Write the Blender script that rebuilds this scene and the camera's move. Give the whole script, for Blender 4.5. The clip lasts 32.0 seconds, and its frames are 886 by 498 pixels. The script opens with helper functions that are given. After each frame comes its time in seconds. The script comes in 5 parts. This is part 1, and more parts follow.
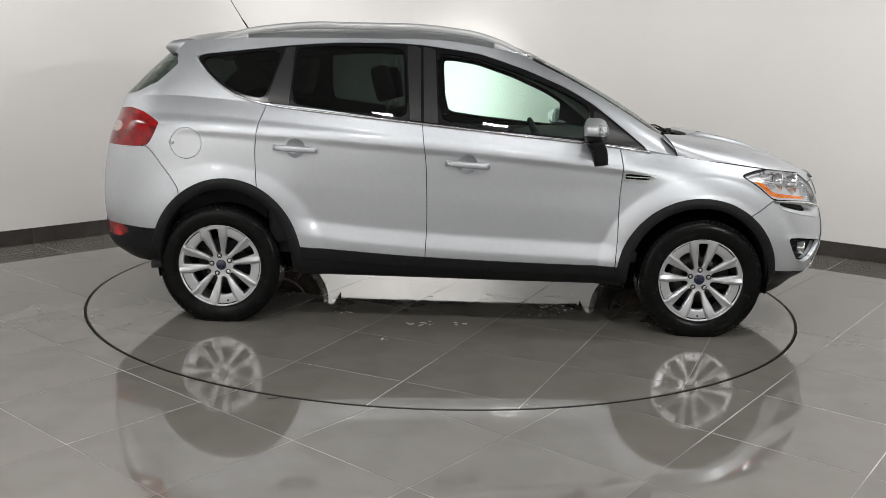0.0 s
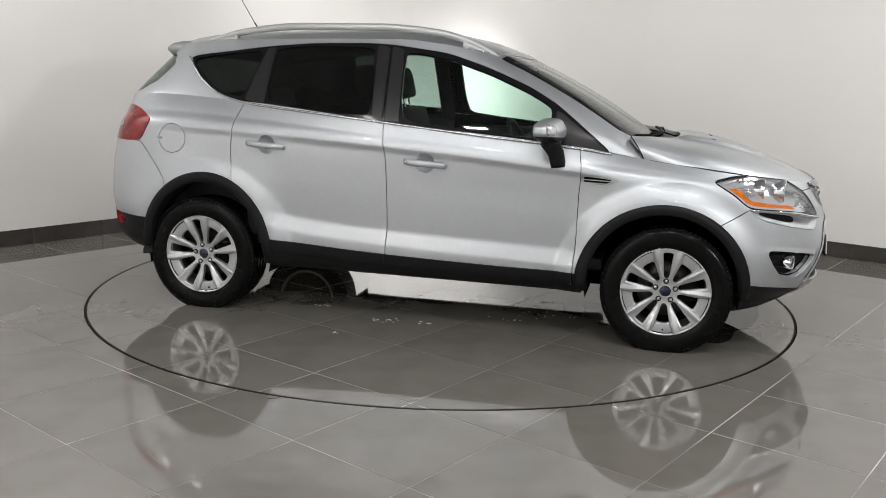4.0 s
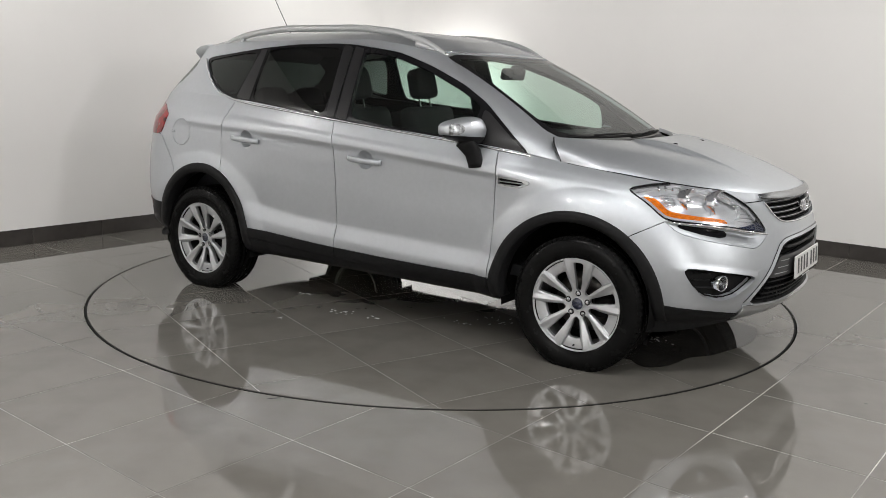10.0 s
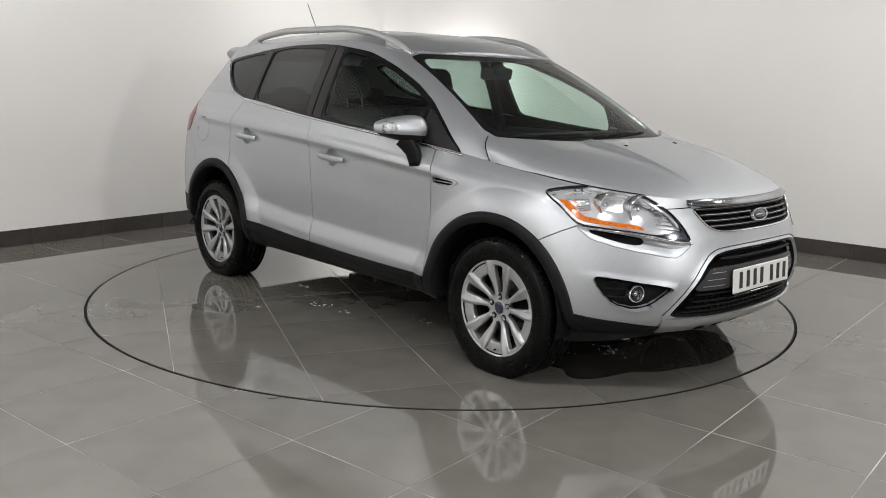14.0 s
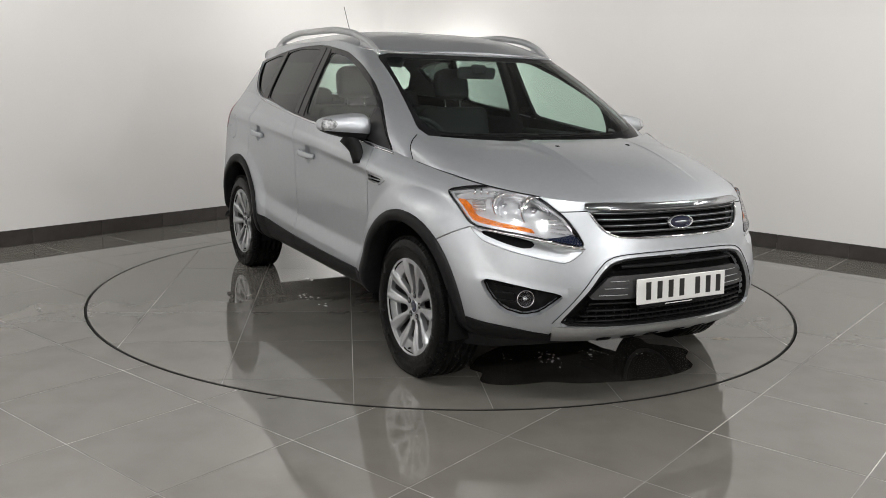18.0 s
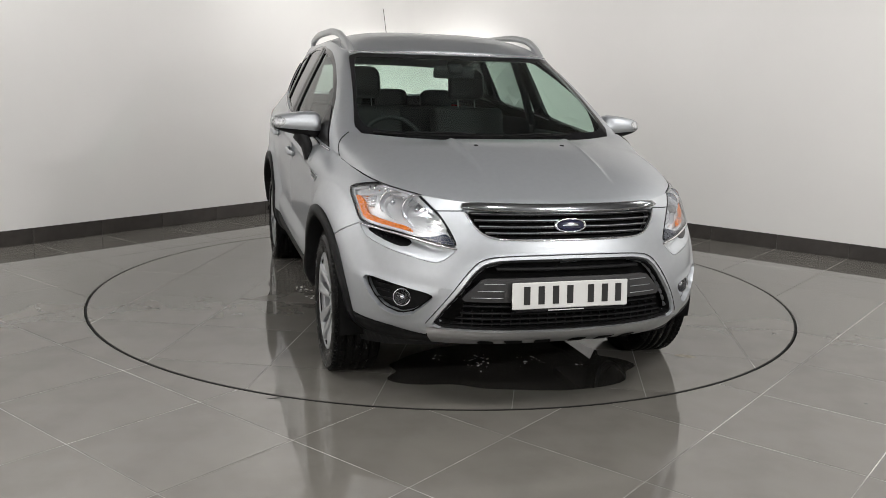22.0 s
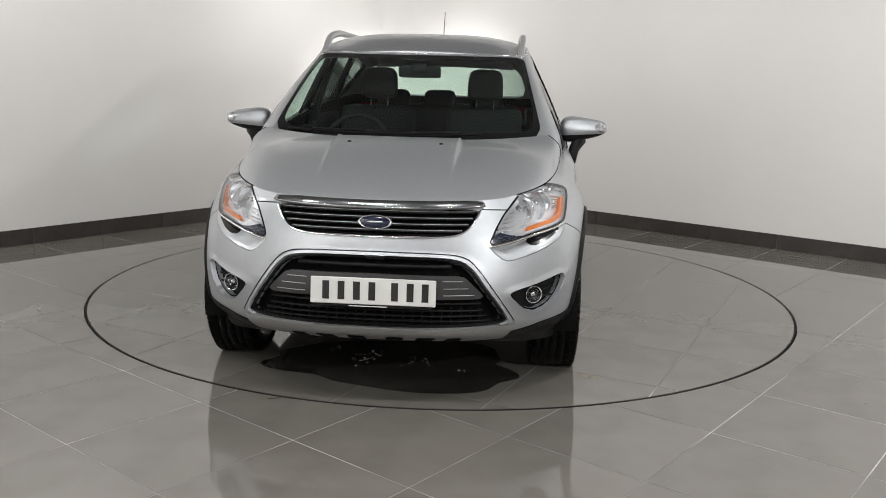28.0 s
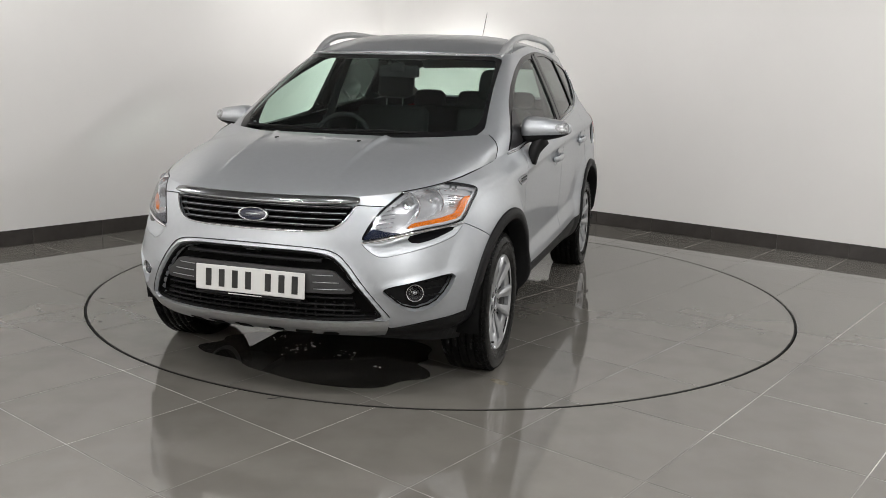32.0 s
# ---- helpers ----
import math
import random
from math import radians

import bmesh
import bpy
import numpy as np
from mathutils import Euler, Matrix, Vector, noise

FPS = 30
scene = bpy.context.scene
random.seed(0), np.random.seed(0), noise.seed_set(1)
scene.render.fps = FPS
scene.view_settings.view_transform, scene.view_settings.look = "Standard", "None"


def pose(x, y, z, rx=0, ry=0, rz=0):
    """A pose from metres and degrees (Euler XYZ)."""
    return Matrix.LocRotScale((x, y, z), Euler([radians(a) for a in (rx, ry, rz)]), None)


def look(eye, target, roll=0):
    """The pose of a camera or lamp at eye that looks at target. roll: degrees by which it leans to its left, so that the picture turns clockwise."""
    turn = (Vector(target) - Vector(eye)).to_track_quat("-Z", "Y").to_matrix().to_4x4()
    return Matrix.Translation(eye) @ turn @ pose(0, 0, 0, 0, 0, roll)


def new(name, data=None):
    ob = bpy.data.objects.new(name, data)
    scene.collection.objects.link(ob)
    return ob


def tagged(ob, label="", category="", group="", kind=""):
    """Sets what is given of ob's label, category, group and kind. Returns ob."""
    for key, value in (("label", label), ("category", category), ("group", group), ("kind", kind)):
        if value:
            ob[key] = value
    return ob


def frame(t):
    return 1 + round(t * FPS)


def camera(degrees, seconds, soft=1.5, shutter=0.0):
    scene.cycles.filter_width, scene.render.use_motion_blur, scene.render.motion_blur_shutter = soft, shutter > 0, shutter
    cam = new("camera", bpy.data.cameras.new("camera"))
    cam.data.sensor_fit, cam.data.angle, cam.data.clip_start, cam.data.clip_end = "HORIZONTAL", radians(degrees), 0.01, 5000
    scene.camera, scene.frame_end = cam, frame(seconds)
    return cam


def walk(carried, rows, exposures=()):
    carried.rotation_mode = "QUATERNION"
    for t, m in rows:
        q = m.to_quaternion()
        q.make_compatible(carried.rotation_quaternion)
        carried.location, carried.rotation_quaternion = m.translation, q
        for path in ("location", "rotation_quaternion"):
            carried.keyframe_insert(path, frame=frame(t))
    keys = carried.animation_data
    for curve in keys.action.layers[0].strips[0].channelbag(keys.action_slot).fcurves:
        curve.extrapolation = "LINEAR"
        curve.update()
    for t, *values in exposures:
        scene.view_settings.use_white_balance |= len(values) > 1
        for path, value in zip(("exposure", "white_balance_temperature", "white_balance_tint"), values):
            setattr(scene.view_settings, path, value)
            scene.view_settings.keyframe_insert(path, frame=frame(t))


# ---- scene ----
# A polished showroom corner with a turntable; a silver car turns on it before a fixed camera.
EYE = Vector((0.0, -5.804, 1.395))
YAW, PITCH, ROLL = 0.034, 11.03, 1.522
cam = camera(54.05, 32.0, soft=0.85)
AHEAD = Vector((math.sin(radians(YAW)) * math.cos(radians(PITCH)), math.cos(radians(YAW)) * math.cos(radians(PITCH)), -math.sin(radians(PITCH))))
CAM_POSE = look(EYE, EYE + AHEAD * 6, ROLL)
walk(cam, [(0.0, CAM_POSE), (32.0, CAM_POSE)], exposures=[(0.0, 0.0), (32.0, 0.0)])

# the room's axes are turned against the camera; its walls and tiles follow them
ROOM = pose(0, 0, 0, 0, 0, 51.3)
WALL_X, WALL_Y, BACK_X, BACK_Y, CEIL = 3.24, 3.31, -7.4, -7.2, 3.6
TILE, RING = 0.6, 2.269
SPIN = (-1.25, -3.2425, -0.0023144)  # degrees at the start, per second, per second squared

# ---- world and light ----
world = bpy.data.worlds.new("world")
scene.world = world
world.use_nodes = True
world.node_tree.nodes["Background"].inputs[0].default_value = (0.5, 0.52, 0.55, 1)
world.node_tree.nodes["Background"].inputs[1].default_value = 0.02


def area_lamp(name, where, target, w, h, watts, color=(1, 0.965, 0.92), spread=180):
    lamp = bpy.data.lights.new(name, "AREA")
    lamp.shape, lamp.size, lamp.size_y, lamp.energy, lamp.color = "RECTANGLE", w, h, watts, color
    lamp.spread = radians(spread)
    ob = new(name, lamp)
    ob.matrix_world = look(where, target)
    return ob


# flood lamps under the ceiling, ceiling panels over the turntable's front, unseen washes added to brighten the far
# walls
TONE = (1, 0.985, 0.965)
FLOODS = [((3.4, -5.4, 2.2), (-2.4, 2.0, 1.3), 62)]
for where, target, watts in FLOODS:
    area_lamp("flood_lamp", where, target, 0.34, 0.17, watts, TONE)
for x, y, watts in ((-2.35, -3.5, 30), (-0.85, -3.5, 26), (0.65, -3.5, 26), (2.15, -3.5, 30), (-3.0, -6.0, 18), (-0.85, -6.2, 32), (1.4, -6.2, 30), (3.4, -0.8, 42)):
    area_lamp("ceiling_panel", (x, y, 3.56), (x, y + 0.001, 0), 0.30, 0.20, watts, TONE)
area_lamp("corner_wash", (-0.6, 2.1, 2.9), (-1.0, 4.2, 1.5), 0.8, 0.3, 24, TONE)
area_lamp("corner_wash", (-0.1, 2.4, 2.7), (-0.45, 4.3, 0.30), 0.8, 0.3, 21, TONE, 64)
area_lamp("wall_wash", (1.3, 1.1, 3.4), (2.1, 2.4, 1.0), 0.8, 0.3, 12, TONE, 150)
area_lamp("wall_wash", (-2.5, 0.5, 3.4), (-3.4, 1.2, 1.6), 0.8, 0.3, 15, TONE, 150)
# unseen fills on walls out of view, added for soft light on the car's sides
area_lamp("wall_wash", (-2.9, -5.6, 3.3), (-4.2, -6.6, 1.0), 1.2, 0.3, 110, TONE)
area_lamp("wall_wash", (-4.6, -1.5, 3.4), (-5.7, -1.7, 1.0), 1.2, 0.3, 68, TONE)
area_lamp("wall_wash", (4.7, -1.3, 3.4), (5.5, -0.3, 1.0), 1.2, 0.3, 42, TONE)
# ---- materials ----
def material(name, color, rough=0.5, metal=0.0, var=0.06, scale=8.0, bump=0.0, bump_scale=60.0, coat=0.0, coat_rough=0.03, rough_var=0.0,
             transmission=0.0, ior=1.5, random_var=0.0, spec=0.5, second=None, second_scale=1.5, second_at=(0.5, 0.7)):
    m = bpy.data.materials.new(name)
    m.use_nodes = True
    t = m.node_tree
    b = t.nodes["Principled BSDF"]
    b.inputs["Metallic"].default_value = metal
    b.inputs["Roughness"].default_value = rough
    b.inputs["IOR"].default_value = ior
    b.inputs["Specular IOR Level"].default_value = spec
    b.inputs["Coat Weight"].default_value = coat
    b.inputs["Coat Roughness"].default_value = coat_rough
    b.inputs["Transmission Weight"].default_value = transmission
    co = t.nodes.new("ShaderNodeTexCoord").outputs["Object"]

    def noise_of(s, detail=4.0):
        n = t.nodes.new("ShaderNodeTexNoise")
        n.inputs["Scale"].default_value, n.inputs["Detail"].default_value = s, detail
        t.links.new(co, n.inputs["Vector"])
        return n.outputs["Fac"]

    def ramp(fac, a, c, lo=0.35, hi=0.65):
        r = t.nodes.new("ShaderNodeValToRGB")
        r.color_ramp.elements[0].position, r.color_ramp.elements[1].position = lo, hi
        r.color_ramp.elements[0].color, r.color_ramp.elements[1].color = (*a, 1), (*c, 1)
        t.links.new(fac, r.inputs["Fac"])
        return r.outputs["Color"]

    def mix(fac, a, c, kind="MIX"):
        x = t.nodes.new("ShaderNodeMix")
        x.data_type, x.blend_type = "RGBA", kind
        for sock, v in ((x.inputs[0], fac), (x.inputs[6], a), (x.inputs[7], c)):
            if isinstance(v, (int, float)):
                sock.default_value = v
            elif isinstance(v, tuple):
                sock.default_value = (*v, 1)
            else:
                t.links.new(v, sock)
        return x.outputs[2]

    lo, hi = tuple(c * (1 - var) for c in color), tuple(min(1, c * (1 + var)) for c in color)
    out = ramp(noise_of(scale), lo, hi)
    if second:
        out = mix(ramp(noise_of(second_scale, 6.0), (0, 0, 0), (1, 1, 1), *second_at), out, second)
    if random_var:
        info = t.nodes.new("ShaderNodeObjectInfo").outputs["Random"]
        out = mix(1.0, out, ramp(info, (1 - random_var,) * 3, (1, 1, 1), 0, 1), "MULTIPLY")
    t.links.new(out, b.inputs["Base Color"])
    if rough_var:
        mr = t.nodes.new("ShaderNodeMapRange")
        mr.inputs["From Min"].default_value, mr.inputs["From Max"].default_value = 0.3, 0.7
        mr.inputs["To Min"].default_value, mr.inputs["To Max"].default_value = max(rough - rough_var, 0.01), rough + rough_var
        t.links.new(noise_of(scale * 0.6, 5.0), mr.inputs["Value"])
        t.links.new(mr.outputs["Result"], b.inputs["Roughness"])
    if bump:
        bm_ = t.nodes.new("ShaderNodeBump")
        bm_.inputs["Strength"].default_value, bm_.inputs["Distance"].default_value = bump, 0.002
        t.links.new(noise_of(bump_scale, 3.0), bm_.inputs["Height"])
        t.links.new(bm_.outputs["Normal"], b.inputs["Normal"])
    return m


def thin_glass(name, tint, clear, gloss=0.02):
    """A pane: mostly see-through with a tint, glossy by Fresnel."""
    m = bpy.data.materials.new(name)
    m.use_nodes = True
    t = m.node_tree
    t.nodes.remove(t.nodes["Principled BSDF"])
    see = t.nodes.new("ShaderNodeBsdfTransparent")
    see.inputs[0].default_value = (*[c * clear for c in tint], 1)
    shine = t.nodes.new("ShaderNodeBsdfGlossy")
    shine.inputs["Roughness"].default_value = gloss
    lw = t.nodes.new("ShaderNodeLayerWeight")
    lw.inputs["Blend"].default_value = 0.5
    pw = t.nodes.new("ShaderNodeMath")
    pw.operation, pw.inputs[1].default_value = "POWER", 5.0
    f = t.nodes.new("ShaderNodeMath")
    f.operation, f.inputs[1].default_value, f.inputs[2].default_value = "MULTIPLY_ADD", 0.85, 0.055
    t.links.new(lw.outputs["Facing"], pw.inputs[0])
    t.links.new(pw.outputs[0], f.inputs[0])
    x = t.nodes.new("ShaderNodeMixShader")
    for a, s in ((f.outputs[0], 0), (see.outputs[0], 1), (shine.outputs[0], 2)):
        t.links.new(a, x.inputs[s])
    t.links.new(x.outputs[0], t.nodes["Material Output"].inputs["Surface"])
    return m


WALL = material("wall_paint", (0.80, 0.79, 0.775), 0.75, var=0.012, scale=1.3, bump=0.12, bump_scale=220, rough_var=0.05)
CEILING = material("ceiling_paint", (0.30, 0.30, 0.305), 0.85, var=0.03, scale=2)
TILES = material("polished_porcelain", (0.150, 0.142, 0.128), 0.04, var=0.07, scale=5.0, rough_var=0.015, random_var=0.06, ior=1.72, second=(0.168, 0.159, 0.143),
                 second_scale=1.1)
GROUT = material("pale_grout", (0.48, 0.46, 0.435), 0.6, var=0.2, scale=3.0, second=(0.17, 0.16, 0.15), second_scale=0.7, second_at=(0.40, 0.52))
SKIRT = material("dark_tile", (0.062, 0.056, 0.052), 0.22, var=0.12, scale=9, random_var=0.15)
RUBBER = material("black_rubber", (0.008, 0.008, 0.008), 0.6, ior=1.2, var=0.2, scale=30)
PIT = material("dark_pit", (0.01, 0.01, 0.01), 0.9)
PAINT = material("silver_metallic_paint", (0.470, 0.492, 0.518), 0.45, metal=0.80, var=0.015, scale=40, bump=0.05, bump_scale=900, coat=0.6, coat_rough=0.03)
SATIN_SILVER = material("satin_silver", (0.50, 0.51, 0.52), 0.34, metal=0.85, var=0.03, scale=30)
CHROME = material("chrome", (0.82, 0.83, 0.85), 0.06, metal=1.0, var=0.02)
ALLOY = material("silver_alloy", (0.46, 0.47, 0.485), 0.36, metal=0.75, var=0.03, scale=30, coat=0.6)
PLASTIC = material("black_grained_plastic", (0.010, 0.010, 0.0105), 0.45, ior=1.22, var=0.15, scale=40, bump=0.15, bump_scale=500)
GLOSS_BLACK = material("gloss_black", (0.008, 0.008, 0.009), 0.14, ior=1.3, var=0.1)
SATIN_BLACK = material("satin_pillar_black", (0.018, 0.0175, 0.0185), 0.30, ior=1.35, var=0.06, scale=20)
SHELL = material("dark_seal", (0.007, 0.007, 0.007), 0.85, ior=1.15, var=0.2)
TYRE = material("tyre_rubber", (0.004, 0.004, 0.004), 0.22, ior=1.2, var=0.2, scale=30, rough_var=0.08, bump=0.1, bump_scale=300)
GLASS = thin_glass("clear_green_glass", (0.80, 0.95, 0.875), 1.0)
SCREEN = thin_glass("windscreen_glass", (0.83, 0.95, 0.885), 1.0)
PRIVACY = thin_glass("privacy_glass", (0.80, 0.97, 0.90), 0.05)
LENS = thin_glass("clear_lens", (0.97, 0.98, 1.0), 0.95)
AMBER = material("amber_lens", (0.70, 0.165, 0.008), 0.14, var=0.3, scale=90, coat=0.6)
BOWL = material("bright_bowl", (0.86, 0.87, 0.89), 0.09, metal=1.0, var=0.05, scale=40)
DARK_CHROME = material("dark_chrome", (0.30, 0.31, 0.32), 0.14, metal=1.0, var=0.05, scale=30)
BLINKER = material("clear_indicator", (0.42, 0.43, 0.44), 0.16, metal=0.4, var=0.5, scale=70, coat=0.8)
RED = material("red_lens", (0.17, 0.003, 0.005), 0.10, ior=1.35, var=0.5, scale=18, coat=0.4, second=(0.38, 0.006, 0.008), second_scale=11)
LAMP_IN = material("lamp_reflector", (0.76, 0.77, 0.78), 0.17, metal=0.6, var=0.03, scale=45)
NAVY = material("navy_panel", (0.010, 0.015, 0.036), 0.14, var=0.1, coat=0.2)
BLUE = material("badge_blue", (0.004, 0.007, 0.028), 0.15, coat=0.8)
PLATE = material("plate_white", (0.64, 0.64, 0.625), 0.35, var=0.02)
INK = material("plate_black", (0.015, 0.015, 0.015), 0.4)
FABRIC = material("charcoal_fabric", (0.022, 0.022, 0.024), 0.85, var=0.2, scale=120, bump=0.2, bump_scale=300)
TRIM = material("dark_interior_plastic", (0.020, 0.021, 0.023), 0.65, spec=0.15, var=0.1, scale=60, bump=0.08, bump_scale=400)
LINER = material("headliner", (0.30, 0.30, 0.29), 0.9, var=0.05, scale=60)
NOSE_SHADE = material("water_film", (0.036, 0.034, 0.031), 0.02, ior=1.5, var=0.3, scale=4)
TREAD = material("tread_rubber", (0.004, 0.004, 0.004), 0.6, ior=1.15, var=0.2, scale=40)
BRIGHT = material("bright_strip", (0.62, 0.63, 0.65), 0.22, metal=1.0, var=0.03)
RAIL = material("satin_rail", (0.50, 0.51, 0.52), 0.33, metal=0.35, var=0.02, scale=20)
BARREL = material("brake_dust_alloy", (0.10, 0.10, 0.10), 0.5, metal=0.6, var=0.2, scale=30)
PLINTH = material("dark_grey_plinth", (0.035, 0.035, 0.036), 0.35, var=0.05, scale=30)
RUST = material("rusty_stain", (0.165, 0.145, 0.11), 0.25, var=0.3, scale=30)
DISC = material("brake_steel", (0.09, 0.085, 0.08), 0.45, metal=0.9, var=0.15, scale=60)


# ---- mesh tools ----
def mesh_ob(name, verts, faces, mat_, parent=None, label="", smooth=True):
    me = bpy.data.meshes.new(name)
    me.from_pydata([tuple(v) for v in verts], [], [tuple(f) for f in faces])
    me.materials.append(mat_)
    if smooth:
        me.polygons.foreach_set("use_smooth", [True] * len(me.polygons))
    me.update()
    ob = new(name, me)
    if parent is not None:
        ob.parent = parent
    if label:
        tagged(ob, label)
    return ob


def part(name, bm, mat_, parent, label="", smooth=True):
    """Links a bmesh as one mesh object under a thing or a part."""
    me = bpy.data.meshes.new(name)
    bm.to_mesh(me)
    bm.free()
    me.materials.append(mat_)
    me.polygons.foreach_set("use_smooth", [smooth] * len(me.polygons))
    ob = new(name, me)
    ob.parent = parent
    if label:
        tagged(ob, label)
    return ob


def box(bm, x0, x1, y0, y1, z0, z1, bevel=0.0, seg=2, m=None):
    made = bmesh.ops.create_cube(bm, size=1, matrix=(m or Matrix()) @ Matrix.Translation(((x0 + x1) / 2, (y0 + y1) / 2, (z0 + z1) / 2)) @ Matrix.Diagonal((x1 - x0, y1 - y0, z1 - z0, 1)))
    if bevel:
        edges = list({e for v in made["verts"] for e in v.link_edges})
        bmesh.ops.bevel(bm, geom=edges, offset=bevel, segments=seg, affect="EDGES", profile=0.5, clamp_overlap=True)
    return bm


def lathe(bm, profile, n=64, m=None, close=False):
    """Turns (radius, height) pairs round the y axis."""
    m = m or Matrix()
    rings = [[bm.verts.new(m @ Vector((r * math.cos(a), h, r * math.sin(a)))) for r, h in profile] for a in (2 * math.pi * i / n for i in range(n))]
    k = len(profile)
    for i in range(n):
        a, b = rings[i], rings[(i + 1) % n]
        for j in range(k if close else k - 1):
            bm.faces.new((a[j], b[j], b[(j + 1) % k], a[(j + 1) % k]))
    bmesh.ops.recalc_face_normals(bm, faces=bm.faces)
    return bm


def sweep(bm, path, shape, up=(0, 0, 1), caps=True):
    """Carries a closed outline (side, up pairs) along a path; shape may be a function of the share along it."""
    pts = [Vector(p) for p in path]
    rings = []
    for i, p in enumerate(pts):
        d = (pts[min(i + 1, len(pts) - 1)] - pts[max(i - 1, 0)]).normalized()
        side = d.cross(Vector(up)).normalized()
        u = side.cross(d).normalized()
        sh = shape(i / (len(pts) - 1)) if callable(shape) else shape
        rings.append([bm.verts.new(p + side * a + u * b) for a, b in sh])
    k = len(rings[0])
    for a, b in zip(rings, rings[1:]):
        for j in range(k):
            bm.faces.new((a[j], a[(j + 1) % k], b[(j + 1) % k], b[j]))
    if caps:
        bm.faces.new(rings[0][::-1])
        bm.faces.new(rings[-1])
    bmesh.ops.recalc_face_normals(bm, faces=bm.faces)
    return bm


def oval(a, b, n=12, p=2.0):
    return [(a * abs(math.cos(t)) ** (2 / p) * (1 if math.cos(t) >= 0 else -1), b * abs(math.sin(t)) ** (2 / p) * (1 if math.sin(t) >= 0 else -1))
            for t in (2 * math.pi * i / n for i in range(n))]


def clip(V, F, d):
    """The piece of a mesh where the value d at its corners is above nought, cut cleanly along the line between."""
    V, out, new_v, cut, used = np.asarray(V), [], [], {}, {}

    def keep(i):
        if i not in used:
            used[i] = len(new_v)
            new_v.append(V[i])
        return used[i]

    def between(i, j):
        key = (i, j) if i < j else (j, i)
        if key not in cut:
            i, j = key
            t = d[i] / (d[i] - d[j])
            cut[key] = len(new_v)
            new_v.append(V[i] + (V[j] - V[i]) * t)
        return cut[key]

    for f in F:
        s = [d[i] > 0 for i in f]
        if all(s):
            out.append([keep(i) for i in f])
        elif any(s):
            g = []
            for k, i in enumerate(f):
                j = f[(k + 1) % len(f)]
                if d[i] > 0:
                    g.append(keep(i))
                if (d[i] > 0) != (d[j] > 0):
                    g.append(between(i, j))
            if len(g) > 2:
                out.append(g)
    return np.array(new_v) if new_v else np.zeros((0, 3)), out


def sdf(poly, P):
    """Signed distance (above nought inside) of points to a closed outline."""
    poly, P = np.asarray(poly, float), np.asarray(P, float)
    best, inside = np.full(len(P), 1e9), np.zeros(len(P), bool)
    for a, b in zip(poly, np.roll(poly, -1, 0)):
        ab, ap = b - a, P - a
        t = np.clip((ap @ ab) / max(ab @ ab, 1e-12), 0, 1)
        best = np.minimum(best, np.hypot(*(ap - t[:, None] * ab).T))
        hit = ((a[1] > P[:, 1]) != (b[1] > P[:, 1]))
        with np.errstate(divide="ignore", invalid="ignore"):
            xx = (b[0] - a[0]) * (P[:, 1] - a[1]) / (b[1] - a[1]) + a[0]
        inside ^= hit & (P[:, 0] < xx)
    return np.where(inside, best, -best)


def rounded(pts, times=3, share=0.25):
    """An outline with its corners cut softly."""
    p = np.asarray(pts, float)
    for _ in range(times):
        q = np.roll(p, -1, 0)
        p = np.stack([p + (q - p) * share, p + (q - p) * (1 - share)], 1).reshape(-1, 2)
        share = 0.25
    return p


def grid_faces(rows, cols):
    i = np.arange(rows - 1)[:, None] * cols + np.arange(cols - 1)[None]
    return np.stack([i, i + 1, i + cols + 1, i + cols], -1).reshape(-1, 4).tolist()


def normals(V, F):
    n = np.zeros_like(V)
    for f in F:
        p = V[f]
        c = np.cross(p[1] - p[0], p[2] - p[0]) if len(f) == 3 else np.cross(p[2] - p[0], p[-1] - p[1])
        n[f] += c
    return n / np.maximum(np.linalg.norm(n, axis=1, keepdims=True), 1e-12)


def shell(name, V, F, mat_, parent, label="", depth=0.014, offset=0.0, away=None, mirror=False, along=None):
    """A panel: the cut surface, moved out by offset, with its edges folded inwards by depth."""
    V = np.array(V)
    if not len(V):
        return None
    N = normals(V, F)
    ref = V - (V.mean(0) * 0 + np.array(away if away is not None else (0, 0, 0.8)))
    if away is None:
        ref[:, 0] *= 0.3
    if (N * ref).sum() < 0:
        F, N = [f[::-1] for f in F], -N
    V = V + N * offset
    seen = {}
    for f in F:
        for a, b in zip(f, f[1:] + f[:1]):
            seen[(a, b)] = 1
    rim = [e for e in seen if (e[1], e[0]) not in seen]
    base, idx, extra, faces = len(V), {}, [], [list(f) for f in F]
    for a, b in rim if depth else []:
        for i in (a, b):
            if i not in idx:
                idx[i] = base + len(extra)
                extra += [V[i], V[i] - (N[i] if along is None else np.array(along)) * depth]
        faces.append([idx[b], idx[a], idx[a] + 1, idx[b] + 1])
    V = np.concatenate([V, np.array(extra)]) if extra else V
    if mirror:
        V = V * np.array([1, -1, 1])
        faces = [f[::-1] for f in faces]
    return mesh_ob(name, V, faces, mat_, parent, label)


# ---- the room ----
def slab(name, x0, x1, y0, y1, z0, z1, mat_, label):
    bm = bmesh.new()
    box(bm, x0, x1, y0, y1, z0, z1)
    ob = part(name, bm, mat_, None, label, smooth=False)
    ob.matrix_world = ROOM
    return tagged(ob, kind="structure")


